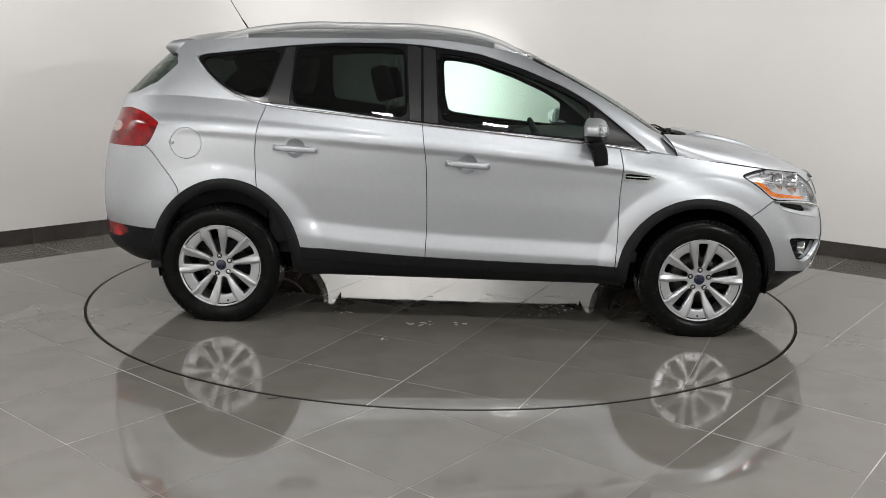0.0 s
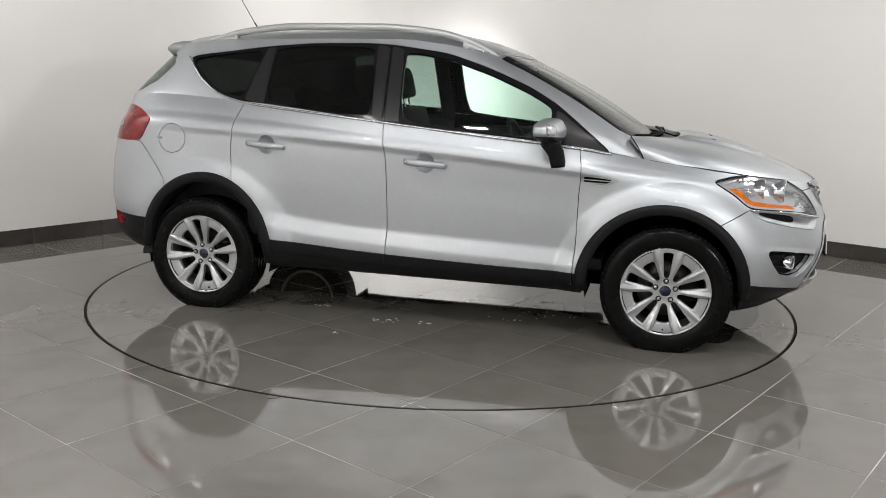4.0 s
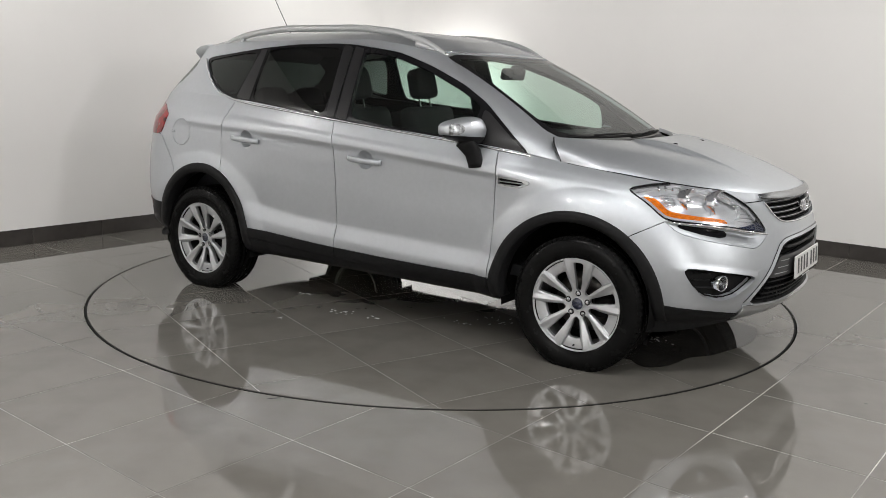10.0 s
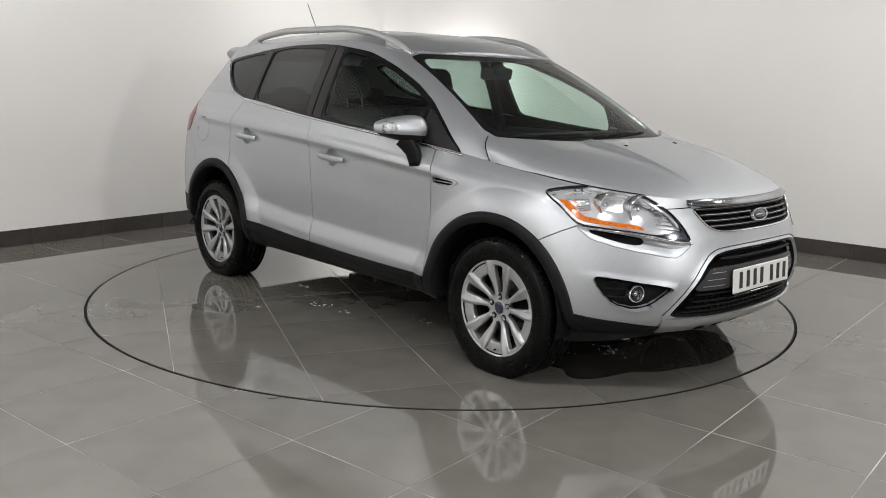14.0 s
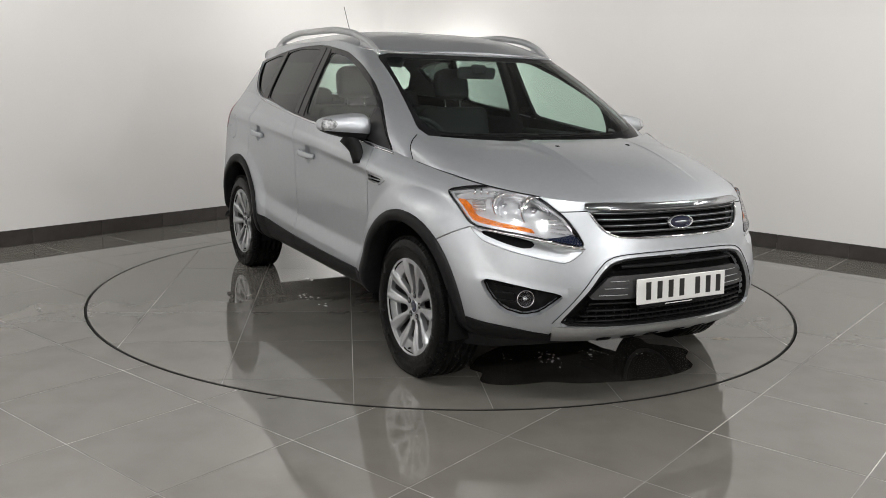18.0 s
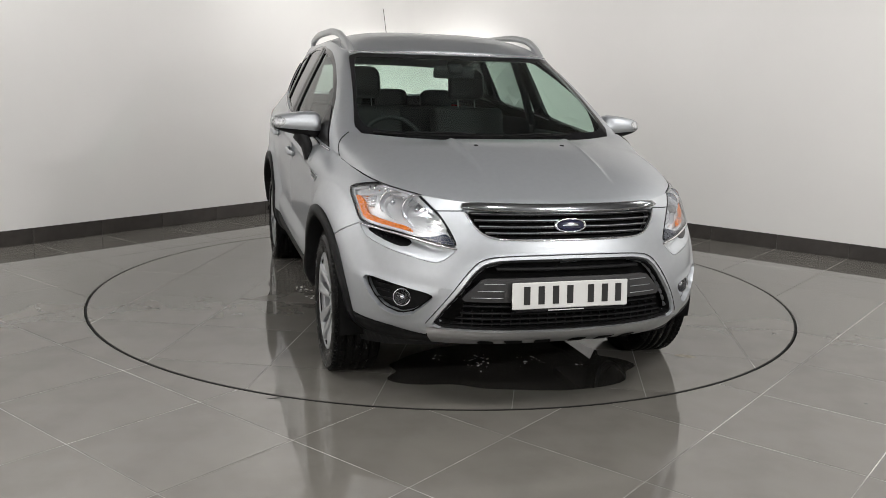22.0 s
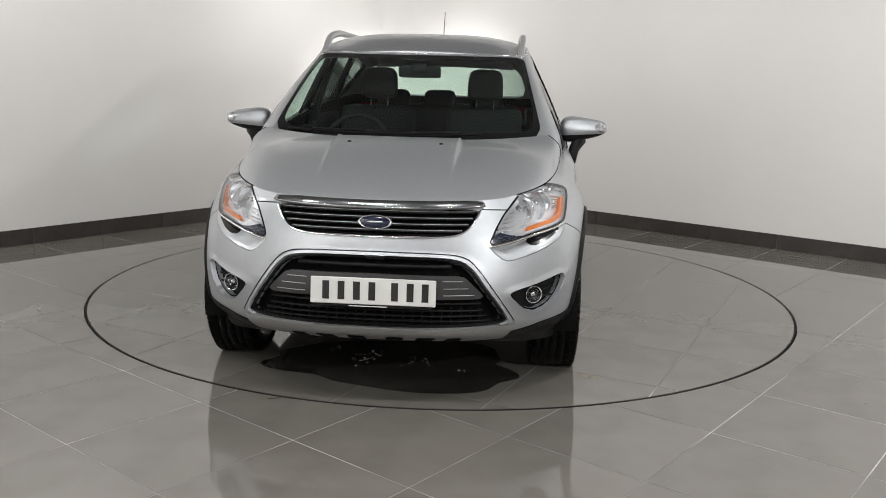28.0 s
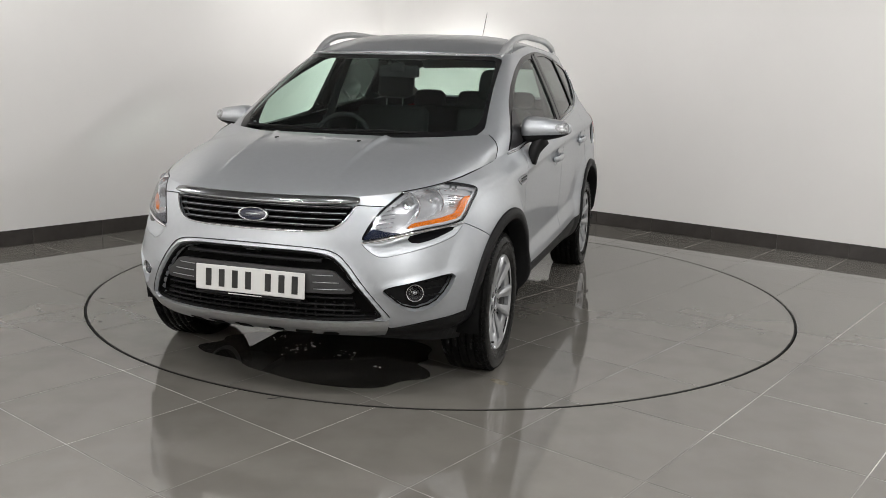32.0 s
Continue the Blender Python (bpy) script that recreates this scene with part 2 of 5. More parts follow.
def rooms():
    r, n = 0.35, 24
    slab("wall_east", WALL_X, WALL_X + 0.15, BACK_Y, WALL_Y - r, -0.05, CEIL, WALL, "smooth white painted showroom wall")
    slab("wall_north", BACK_X, WALL_X - r, WALL_Y, WALL_Y + 0.15, -0.05, CEIL, WALL, "smooth white painted showroom wall")
    slab("wall_west", BACK_X - 0.15, BACK_X, BACK_Y, WALL_Y + 0.15, -0.05, CEIL, WALL, "plain white painted wall")
    slab("wall_south", BACK_X, WALL_X + 0.15, BACK_Y - 0.15, BACK_Y, -0.05, CEIL, WALL, "plain white painted wall")
    slab("ceiling", BACK_X, WALL_X + 0.15, BACK_Y, WALL_Y + 0.15, CEIL, CEIL + 0.1, CEILING, "plain pale grey ceiling")
    # the softly rounded corner between the two far walls
    arc = [(WALL_X - r + r * math.sin(a), WALL_Y - r + r * math.cos(a)) for a in (math.pi / 2 * i / n for i in range(n + 1))]
    back = [arc[-1], (WALL_X + 0.15, WALL_Y - r), (WALL_X + 0.15, WALL_Y + 0.15), (WALL_X - r, WALL_Y + 0.15), arc[0]]
    bm = bmesh.new()
    for line in (arc, back):
        lo, hi = [bm.verts.new((x, y, -0.05)) for x, y in line], [bm.verts.new((x, y, CEIL)) for x, y in line]
        for i in range(len(line) - 1):
            bm.faces.new((lo[i], hi[i], hi[i + 1], lo[i + 1]))
    ob = part("wall_corner", bm, WALL, None, "rounded white corner of the wall")
    ob.matrix_world = ROOM
    tagged(ob, kind="structure")


def ring_slab(name, r0, r1, z0, z1, mat_, n=160, parent=None):
    V, F = [], []
    for i in range(n):
        a = 2 * math.pi * i / n
        V += [(r * math.cos(a), r * math.sin(a), z) for r, z in ((r0, z0), (r1, z0), (r1, z1), (r0, z1))]
    for i in range(n):
        a, b = 4 * i, 4 * ((i + 1) % n)
        for j in range(4):
            F.append((a + j, a + (j + 1) % 4, b + (j + 1) % 4, b + j))
    return mesh_ob(name, V, F, mat_, parent, smooth=False)


def floor_tiles():
    """Square polished tiles round the turntable; those at the ring are cut to it."""
    gap, hole = 0.0020, RING + 0.004
    bed = [(x, y) for x, y in ((BACK_X, BACK_Y), (WALL_X, BACK_Y), (WALL_X, WALL_Y), (BACK_X, WALL_Y))]
    n = 160
    V = [(*p, -0.0008) for p in bed] + [(*p, -0.06) for p in bed]
    # grout bed: quarter by quarter from the hole to the room's corners
    circle = [(hole * math.cos(2 * math.pi * i / n), hole * math.sin(2 * math.pi * i / n)) for i in range(n)]
    V += [(*p, -0.0008) for p in circle] + [(*p, -0.06) for p in circle]
    F = []
    for i in range(n):
        j = (i + 1) % n
        q = int(((i + 0.5) / n * 4)) % 4
        corner = (2, 3, 0, 1)[q]
        F += [(8 + i, 8 + j, corner), (8 + j, 8 + i, 8 + n + i, 8 + n + j)]
    for q, (a, b) in enumerate(((1, 2), (2, 3), (3, 0), (0, 1))):
        F.append((8 + q * n // 4, b, a))
    F = [f[::-1] for f in F]
    bed_ob = tagged(mesh_ob("floor", V, F, GROUT, smooth=False), "polished grey porcelain tile floor with pale joints", kind="structure")
    bed_ob.matrix_world = ROOM
    h = TILE / 2 - gap
    square = [(-h, -h), (h, -h), (h, h), (-h, h)]
    b = 0.0012

    bm = bmesh.new()
    lo, mid = [bm.verts.new((x, y, -0.02)) for x, y in square], [bm.verts.new((x, y, -b)) for x, y in square]
    top = [bm.verts.new((x * (1 - b / h), y * (1 - b / h), 0)) for x, y in square]
    for i in range(4):
        j = (i + 1) % 4
        bm.faces.new((lo[i], lo[j], mid[j], mid[i]))
        bm.faces.new((mid[i], mid[j], top[j], top[i]))
    bm.faces.new(top)
    whole = bpy.data.meshes.new("tile")
    bm.to_mesh(whole)
    bm.free()
    whole.materials.append(TILES)
    rnd = random.Random(4)
    for i in range(math.floor(BACK_X / TILE), math.ceil(WALL_X / TILE)):
        for j in range(math.floor(BACK_Y / TILE), math.ceil(WALL_Y / TILE)):
            cx, cy = (i + 0.5) * TILE, (j + 0.5) * TILE
            if i * TILE < BACK_X or j * TILE < BACK_Y:
                continue
            corner = [math.hypot(cx + sx * h, cy + sy * h) for sx, sy in square_signs]
            over = cx + h > WALL_X or cy + h > WALL_Y
            if max(corner) < hole:
                continue
            dz = rnd.uniform(-0.0002, 0.0002)
            if min(corner) > hole and not over and math.hypot(max(abs(cx) - h, 0), max(abs(cy) - h, 0)) > hole:
                ob = new("tile", whole)
            else:
                k = 25
                g = np.array([(cx + u, cy + v, 0.0) for v in np.linspace(-h, h, k) for u in np.linspace(-h, h, k)])
                Vc, Fc = clip(g, grid_faces(k, k), np.hypot(g[:, 0], g[:, 1]) - hole)
                if over and len(Vc):
                    Vc, Fc = clip(Vc, Fc, np.minimum(WALL_X - 0.001 - Vc[:, 0], WALL_Y - 0.001 - Vc[:, 1]))
                if not len(Vc):
                    continue
                ob = shell("tile", Vc - np.array([cx, cy, 0]), Fc, TILES, None, depth=0.02, away=(0, 0, -5))
            ob.parent = bed_ob
            ob.location = (cx, cy, dz)


square_signs = [(-1, -1), (1, -1), (1, 1), (-1, 1)]


def skirting():
    hgt, th, g = 0.128, 0.012, 0.0015
    bm = bmesh.new()
    box(bm, -TILE / 2 + g, TILE / 2 - g, -th, 0, 0.001, hgt, bevel=0.002, seg=1)
    me = bpy.data.meshes.new("skirting_tile")
    bm.to_mesh(me)
    bm.free()
    me.materials.append(SKIRT)
    for name, rot, wall in (("baseboard_north", 0, WALL_Y), ("baseboard_east", -90, WALL_X)):
        back = bmesh.new()
        if rot == 0:
            box(back, BACK_X, WALL_X - 0.012, WALL_Y - 0.004, WALL_Y + 0.001, 0, hgt - 0.002)
        else:
            box(back, WALL_X - 0.004, WALL_X + 0.001, BACK_Y, WALL_Y - 0.012, 0, hgt - 0.002)
        base = tagged(part(name, back, GROUT, None, "dark grey tiled skirting along the white wall", smooth=False), kind="structure")
        base.matrix_world = ROOM
        lim = (BACK_X, WALL_X) if rot == 0 else (BACK_Y, WALL_Y)
        for i in range(math.ceil(lim[0] / TILE), math.floor(lim[1] / TILE) + 1):
            c = (i + 0.5) * TILE
            if c > lim[1]:
                continue
            ob = new("skirting_tile", me)
            ob.parent = base
            ob.matrix_basis = pose(c, WALL_Y, 0) if rot == 0 else pose(WALL_X, c, 0, 0, 0, -90)
            if c + TILE / 2 > lim[1]:
                s = (lim[1] - (c - TILE / 2)) / TILE
                ob.scale = (s, 1, 1)
                ob.location = ob.location + (Vector((-(1 - s) * TILE / 2, 0, 0)) if rot == 0 else Vector((0, -(1 - s) * TILE / 2, 0)))


def turntable():
    """The tiled disc that turns with the car on it."""
    table = tagged(new("turntable"), "round tiled turntable flush with the showroom floor", "turntable")
    ring_slab("edge_band", RING - 0.0135, RING - 0.003, -0.03, -0.001, RUBBER, parent=table)
    R, gap = RING - 0.0140, 0.0020
    n = 160
    V = [(0, 0, -0.0008)] + [(R * math.cos(2 * math.pi * i / n), R * math.sin(2 * math.pi * i / n), -0.0008) for i in range(n)]
    mesh_ob("grout_bed", V, [(0, 1 + i, 1 + (i + 1) % n) for i in range(n)], GROUT, table, smooth=False)
    h = TILE / 2 - gap
    a = radians(67)
    off_u, off_n = -0.022, 0.033
    m = Matrix.Rotation(a, 4, "Z")
    for i in range(-5, 5):
        for j in range(-5, 5):
            cx, cy = off_u + (i + 0.5) * TILE, -off_n + (j + 0.5) * TILE
            k = 25
            if math.hypot(max(abs(cx) - h, 0), max(abs(cy) - h, 0)) > R:
                continue
            far = max(math.hypot(cx + sx * h, cy + sy * h) for sx, sy in square_signs)
            k = 2 if far < R else 25
            g = np.array([(cx + u, cy + v, 0.0) for v in np.linspace(-h, h, k) for u in np.linspace(-h, h, k)])
            Vc, Fc = clip(g, grid_faces(k, k), R - np.hypot(g[:, 0], g[:, 1]))
            if len(Vc):
                ob = shell("tile", Vc - np.array([cx, cy, 0]), Fc, TILES, table, depth=0.02, away=(0, 0, -5))
                ob.matrix_basis = m @ Matrix.Translation((cx, cy, 0))
    return table


# ---- car surface: smooth curves and lofts, car space: x ahead, y left, z up ----
def curve(xs, ys):
    """A smooth monotone curve through the knots (xs rising)."""
    xs, ys = np.array(xs, float), np.array(ys, float)
    h, d = np.diff(xs), np.diff(ys) / np.diff(xs)
    m = np.zeros_like(ys)
    m[0], m[-1] = d[0], d[-1]
    for i in range(1, len(xs) - 1):
        if d[i - 1] * d[i] > 0:
            a, b = 2 * h[i] + h[i - 1], h[i] + 2 * h[i - 1]
            m[i] = (a + b) / (a / d[i - 1] + b / d[i])

    def at(x):
        x = np.clip(np.asarray(x, float), xs[0], xs[-1])
        i = np.clip(np.searchsorted(xs, x, side="right") - 1, 0, len(xs) - 2)
        t = (x - xs[i]) / h[i]
        return ((2 * t**3 - 3 * t**2 + 1) * ys[i] + (t**3 - 2 * t**2 + t) * h[i] * m[i]
                + (3 * t**2 - 2 * t**3) * ys[i + 1] + (t**3 - t**2) * h[i] * m[i + 1])
    return at


Z_AT = (-2.2, -1.7, -1.1, -0.2, 0.87, 1.2, 1.65, 2.2)
W_AT = (-1.6, -1.1, -0.2, 0.87, 1.04, 1.35)
# each row of the lower body: heights along the car, half widths, front and rear reach, roundness
LOWER = [
    dict(z=(.36, .33, .29, .283, .28, .28, .275, .285), w=(.85, .84, .83, .83, .84, .85), xf=2.07, nf=2.9, xr=-2.07, nr=4),
    dict(z=(.42, .39, .34, .325, .322, .325, .34, .345), w=(.90, .885, .875, .875, .88, .895), xf=2.165, nf=2.9, xr=-2.14, nr=4),
    dict(z=(.50, .48, .44, .41, .40, .42, .42, .42), w=(.912, .908, .905, .903, .905, .915), xf=2.205, nf=2.85, xr=-2.155, nr=4),
    dict(z=(.66, .64, .62, .60, .58, .58, .57, .55), w=(.918, .906, .903, .901, .904, .922), xf=2.225, nf=2.8, xr=-2.165, nr=4.2),
    dict(z=(.86, .88, .85, .82, .79, .77, .74, .71), w=(.907, .903, .900, .898, .899, .912), xf=2.20, nf=2.7, xr=-2.15, nr=4.2),
    dict(z=(1.02, 1.09, 1.07, 1.02, .935, .90, .86, .80), w=(.885, .895, .908, .905, .895, .882), xf=2.17, nf=2.7, xr=-2.11, nr=4.2),
    dict(z=(1.13, 1.18, 1.155, 1.085, .995, .96, .91, .845), w=(.832, .852, .889, .885, .86, .845), xf=2.15, nf=2.75, xr=-2.07, nr=4.2),
    dict(z=(1.24, 1.27, 1.24, 1.153, 1.06, 1.012, .95, .885), w=(.765, .802, .866, .845, .812, .792), xf=2.125, nf=2.85, xr=-2.05, nr=4.2),
]
XC, XCR = 1.0, -1.25


def spread(n, p):
    """Angles from 0 to a quarter turn, closer where a rounded corner meets the straight."""
    t = np.linspace(0, 1, n)
    return np.pi / 2 * t**p / (t**p + (1 - t)**p)


def smooth(e0, e1, x):
    t = np.clip((x - e0) / (e1 - e0), 0, 1)
    return t * t * (3 - 2 * t)


def lower_rows(phis, xs, phir):
    """Rows of points of the right-hand half of the lower body, from the nose's middle round to the tail's middle."""
    rows = []
    for r in LOWER:
        z, w = curve(Z_AT, r["z"]), curve(W_AT, r["w"])
        xa = XC + (r["xf"] - XC) * np.cos(phis) ** (2 / r["nf"])
        ga = np.sin(phis) ** (2 / r["nf"])
        xb = XCR + (r["xr"] - XCR) * np.cos(phir) ** (2 / r["nr"])
        gb = np.sin(phir) ** (2 / r["nr"])
        x = np.concatenate([xa, xs, xb])
        g = np.concatenate([ga, np.ones_like(xs), gb])
        rows.append(np.stack([x, -w(x) * g, z(x)], -1))
    return np.array(rows)


def refine(rows, n):
    """More rows, on smooth curves through the given ones. rows: k x m x 3."""
    k = len(rows)
    t = np.linspace(0, k - 1, (k - 1) * n + 1)
    i = np.clip(t.astype(int), 0, k - 2)
    u = (t - i)[:, None, None]
    p1, p2 = rows[i], rows[i + 1]
    m = np.empty_like(rows)
    m[1:-1] = (rows[2:] - rows[:-2]) / 2
    m[0], m[-1] = rows[1] - rows[0], rows[-1] - rows[-2]
    return ((2 * u**3 - 3 * u**2 + 1) * p1 + (u**3 - 2 * u**2 + u) * m[i] + (3 * u**2 - 2 * u**3) * p2 + (u**3 - u**2) * m[i + 1])


AXLE, HUB_Z, REAR_AXLE, AXLE_Z = 1.348, 0.34, -1.366, 0.325


def lower_body(nf=60, ns=150, nr=36, n=15):
    phis = spread(nf, 1.35)[:-1]
    xs = np.linspace(XC, XCR, ns)
    phir = spread(nr, 2.0)[::-1][1:]
    g = refine(lower_rows(phis, xs, phir), n)
    x, y, z = g[..., 0], g[..., 1], g[..., 2]
    # flared wheel arches and the scooped lower doors
    flare = np.zeros_like(x)
    for a, high in ((AXLE, 0.028), (-AXLE, 0.018)):
        r = np.hypot((x - a) / 1.05, z - HUB_Z)
        u = np.clip((0.565 - r) / 0.095, 0, 1)
        flare += high * u * (1.5 - 0.5 * u)
    shelf = curve((-1.0, -0.75, -0.3, 0.3, 0.9), (0.640, 0.592, 0.555, 0.530, 0.512))(x)
    dz = z - shelf
    scoop = smooth(-1.02, -0.80, x) * smooth(0.98, 0.80, x) * 0.021 * np.where(dz > 0, np.clip(1 - dz / 0.36, 0, 1) ** 1.4, np.clip(1 + dz / 0.085, 0, 1))
    # the sharp line from the vent to the tail lamp, the panel hollow below it
    under = (curve(Z_AT, LOWER[5]["z"])(x) - z)
    ends = smooth(1.10, 0.85, x) * smooth(-1.72, -1.45, x)
    scoop = scoop + ends * np.where(under > 0, 0.009 * np.clip(under / 0.030, 0, 1) * np.clip(1 - under / 0.26, 0, 1), 0)
    flare += ends * 0.002 * np.clip(1 - np.abs(under) / 0.04, 0, 1)
    side = smooth(0.55, 0.8, -y)
    g[..., 1] = y - (flare - scoop) * side
    return g


BELT_Z, BELT_W = curve(Z_AT, LOWER[-1]["z"]), curve(W_AT, LOWER[-1]["w"])
EDGE_Z = curve((-1.75, -1.6, -1.1, -0.2, 0.05, 0.28, 0.415), (1.555, 1.575, 1.605, 1.615, 1.590, 1.552, 1.542))
EDGE_W = curve((-1.8, -1.1, -0.2, 0.62, 1.345), (.590, .627, .638, .640, .648))


def green_rows(v, phis, xs, phir):
    """Points of the glasshouse at the share v of the height from belt (0) to roof edge (1)."""
    xf = 1.345 + (0.415 - 1.345) * v + 0.06 * v * (1 - v)
    xc = 0.62 + (-0.15 - 0.62) * v
    n = 3.5 + 2.6 * v + 2.5 * np.exp(-v / 0.22)
    xr, xcr, nr = -2.05 + 0.31 * v, -1.25 - 0.05 * v, 4.2 + 0.3 * v
    e = v ** 1.1
    xa = xc + (xf - xc) * np.cos(phis) ** (2 / n)
    ga = np.sin(phis) ** (2 / n)
    xb = xcr + (xr - xcr) * np.cos(phir) ** (2 / nr)
    gb = np.sin(phir) ** (2 / nr)
    xm = xc + (xcr - xc) * xs
    x = np.concatenate([xa, xm, xb])
    g = np.concatenate([ga, np.ones_like(xs), gb])
    z0 = np.where(x < 1.2, BELT_Z(x), BELT_Z(1.2) + 0.12 * (x - 1.2))
    w0 = BELT_W(x) + (0.842 - BELT_W(x)) * smooth(0.2, 1.0, x) - 0.016 * (1 - min(1, v / 0.15)) * smooth(0.8, 1.05, x)
    z = z0 + (EDGE_Z(x) - z0) * v
    w = w0 + (EDGE_W(x) - w0) * e
    return np.stack([x, -w * g, z], -1)


def greenhouse(nf=60, ns=100, nr=34, n=36):
    phis = spread(nf, 1.9)[:-1]
    xs = np.linspace(0, 1, ns)
    phir = spread(nr, 2.1)[::-1][1:]
    return np.array([green_rows(v, phis, xs, phir) for v in np.linspace(0, 1, n)])


ROOF_Z = curve((-1.80, -1.5, -1.0, -0.4, 0.0, 0.2, 0.42), (1.598, 1.648, 1.686, 1.694, 1.668, 1.630, 1.556))


def roof_rows(n=12):
    ring = greenhouse(n=2)[-1]
    rows = []
    for u in np.linspace(0, 1, n):
        x = ring[:, 0] * (1 - 0.02 * u)
        y = ring[:, 1] * (1 - u)
        zs = ROOF_Z(x)
        z = ring[:, 2] + (zs - ring[:, 2]) * (1 - (1 - u) ** 3.6)
        rows.append(np.stack([x, y, z], -1))
    return np.array(rows)


def hood_rows(n=44, m=150):
    """From the edge that meets fender and nose (row 0) to the cowl."""
    last = LOWER[-1]
    # the share of the front curve from the nose to the cowl's corner
    end = np.arccos(((1.19 - XC) / (last["xf"] - XC)) ** (last["nf"] / 2))
    phis = np.linspace(0, end, m)
    edge = lower_rows(phis, np.array([]), np.array([]))[-1]
    cowl = np.stack([1.375 - .262 * (np.linspace(0, 1, m) ** 2.6), -.738 * np.linspace(0, 1, m), 1.105 + .027 * np.linspace(0, 1, m) ** 2], -1)
    s = np.linspace(0, 1, m)
    rows = []
    for v in np.linspace(0, 1, n):
        v = (v + (1 - v) * 0.009 * smooth(0.42, 0.50, s))[:, None]
        p = edge + (cowl - edge) * v
        v = v[:, 0]
        lift = (.040 * (1 - s ** 2) + .014 * s) * np.sin(np.pi * v ** (0.8 - 0.16 * smooth(0.5, 0.85, s)))
        p[:, 2] += lift
        p[:, 1] -= .025 * 4 * v * (1 - v) * smooth(.86, 1.0, s)
        rows.append(p)
    g = np.array(rows)
    x, y = g[..., 0], -g[..., 1]
    # raised middle between two creases, fading towards the nose
    yr = .300 - .03 * (x - 1.5)
    g[..., 2] += 0.020 * smooth(yr + .010, yr - .006, y) * smooth(2.05, 1.50, x) * smooth(1.32, 1.42, x) + 0.006 * np.exp(-((y - yr) / .014) ** 2) * smooth(2.0, 1.5, x) * smooth(1.34, 1.42, x) - 0.005 * smooth(1.5, 1.36, x)
    return g
# ---- the car's outlines, in side view (x, z) or unrolled round the nose (arc, z) ----
def xz(V):
    return V[:, [0, 2]]


def arc(V):
    return np.stack([np.arctan2(np.abs(V[:, 1]), V[:, 0] - 1.2) * 0.95, V[:, 2]], -1)


def inside(poly, gap=0.0, view=xz):
    return lambda V: sdf(poly, view(V)) - gap


def outside(poly, gap=0.0, view=xz):
    return lambda V: -sdf(poly, view(V)) - gap


def front_only(d, x=1.45):
    """Applies to the nose alone; elsewhere nothing is cut."""
    return lambda V: np.where(V[:, 0] > x, d(V), 1.0)


def front_in(d, x=1.45):
    return lambda V: np.where(V[:, 0] > x, d(V), -1.0)


def cut(grid, *tests):
    V, F = (grid.reshape(-1, 3), grid_faces(*grid.shape[:2])) if isinstance(grid, np.ndarray) else grid
    for t in tests:
        if len(V):
            V, F = clip(V, F, t(V))
    return V, F


def both(g):
    return np.concatenate([(g * np.array([1, -1, 1]))[:, ::-1], g[:, 1:]], 1)


HEADLIGHT = rounded([(1.115, .914), (.99, .937), (.83, .952), (.74, .946), (.66, .926), (.60, .895), (.53, .847), (.48, .785), (.445, .722),
                     (.54, .736), (.615, .750), (.70, .762), (.93, .779), (1.01, .85)], 2, 0.12)
FACET = rounded([(.948, .785), (.87, .721), (.737, .69), (.61, .668), (.514, .652), (.436, .722), (.60, .80), (.85, .82)], 2, 0.15)
FOG = rounded([(.862, .570), (.725, .557), (.508, .527), (.608, .432), (.675, .412), (.756, .428), (.815, .488)], 2, 0.13)
MOUTH = rounded([(-.4, .368), (.257, .370), (.40, .377), (.548, .387), (.475, .49), (.43, .55), (.385, .622), (.345, .662), (.29, .676), (.2, .681), (-.4, .684)], 2, 0.15)
MOUTH_IN = rounded([(-.4, .375), (.257, .377), (.40, .384), (.530, .394), (.463, .487), (.418, .55), (.374, .618), (.334, .653), (.28, .666), (.2, .671), (-.4, .674)], 2, 0.15)
GRILLE = rounded([(-.4, .876), (.30, .874), (.437, .864), (.405, .822), (.352, .776), (.30, .763), (-.4, .757)], 2, 0.15)
AMBER_IN = rounded([(1.045, .888), (.975, .822), (.925, .790), (.80, .776), (.636, .766), (.665, .793), (.80, .806), (.915, .823), (.975, .886)], 1, .1)
NAVY_IN = [(.448, .724), (.492, .776), (.545, .762), (.60, .753), (.655, .759), (.612, .751), (.54, .738)]
SLOT = rounded([(.915, .764), (.80, .729), (.70, .708), (.655, .710), (.64, .738), (.72, .752), (.82, .762)], 1)
DLO = rounded([(-1.548, 1.498), (-1.3, 1.528), (-1.013, 1.564), (-.726, 1.587), (-.406, 1.592), (-.245, 1.584), (.075, 1.545), (.332, 1.463), (.555, 1.372),
               (.712, 1.284), (.866, 1.166), (1.036, 1.030), (.866, 1.054), (.678, 1.074), (.396, 1.098), (.085, 1.126), (-.232, 1.155), (-.569, 1.185),
               (-.947, 1.217), (-1.106, 1.237), (-1.251, 1.272), (-1.334, 1.307), (-1.439, 1.381)], 2, 0.12)
PANE_QUARTER = rounded([(-1.522, 1.484), (-1.03, 1.548), (-1.125, 1.262), (-1.25, 1.286), (-1.33, 1.322), (-1.43, 1.393)], 2, 0.12)
PANE_REAR = rounded([(-.975, 1.238), (-.31, 1.177), (-.345, 1.568), (-.73, 1.573), (-.962, 1.552)], 2, 0.08)
PANE_FRONT = rounded([(-.14, 1.163), (.69, 1.090), (.69, 1.268), (.552, 1.342), (.332, 1.433), (.076, 1.514), (-.168, 1.548)], 2, 0.08)
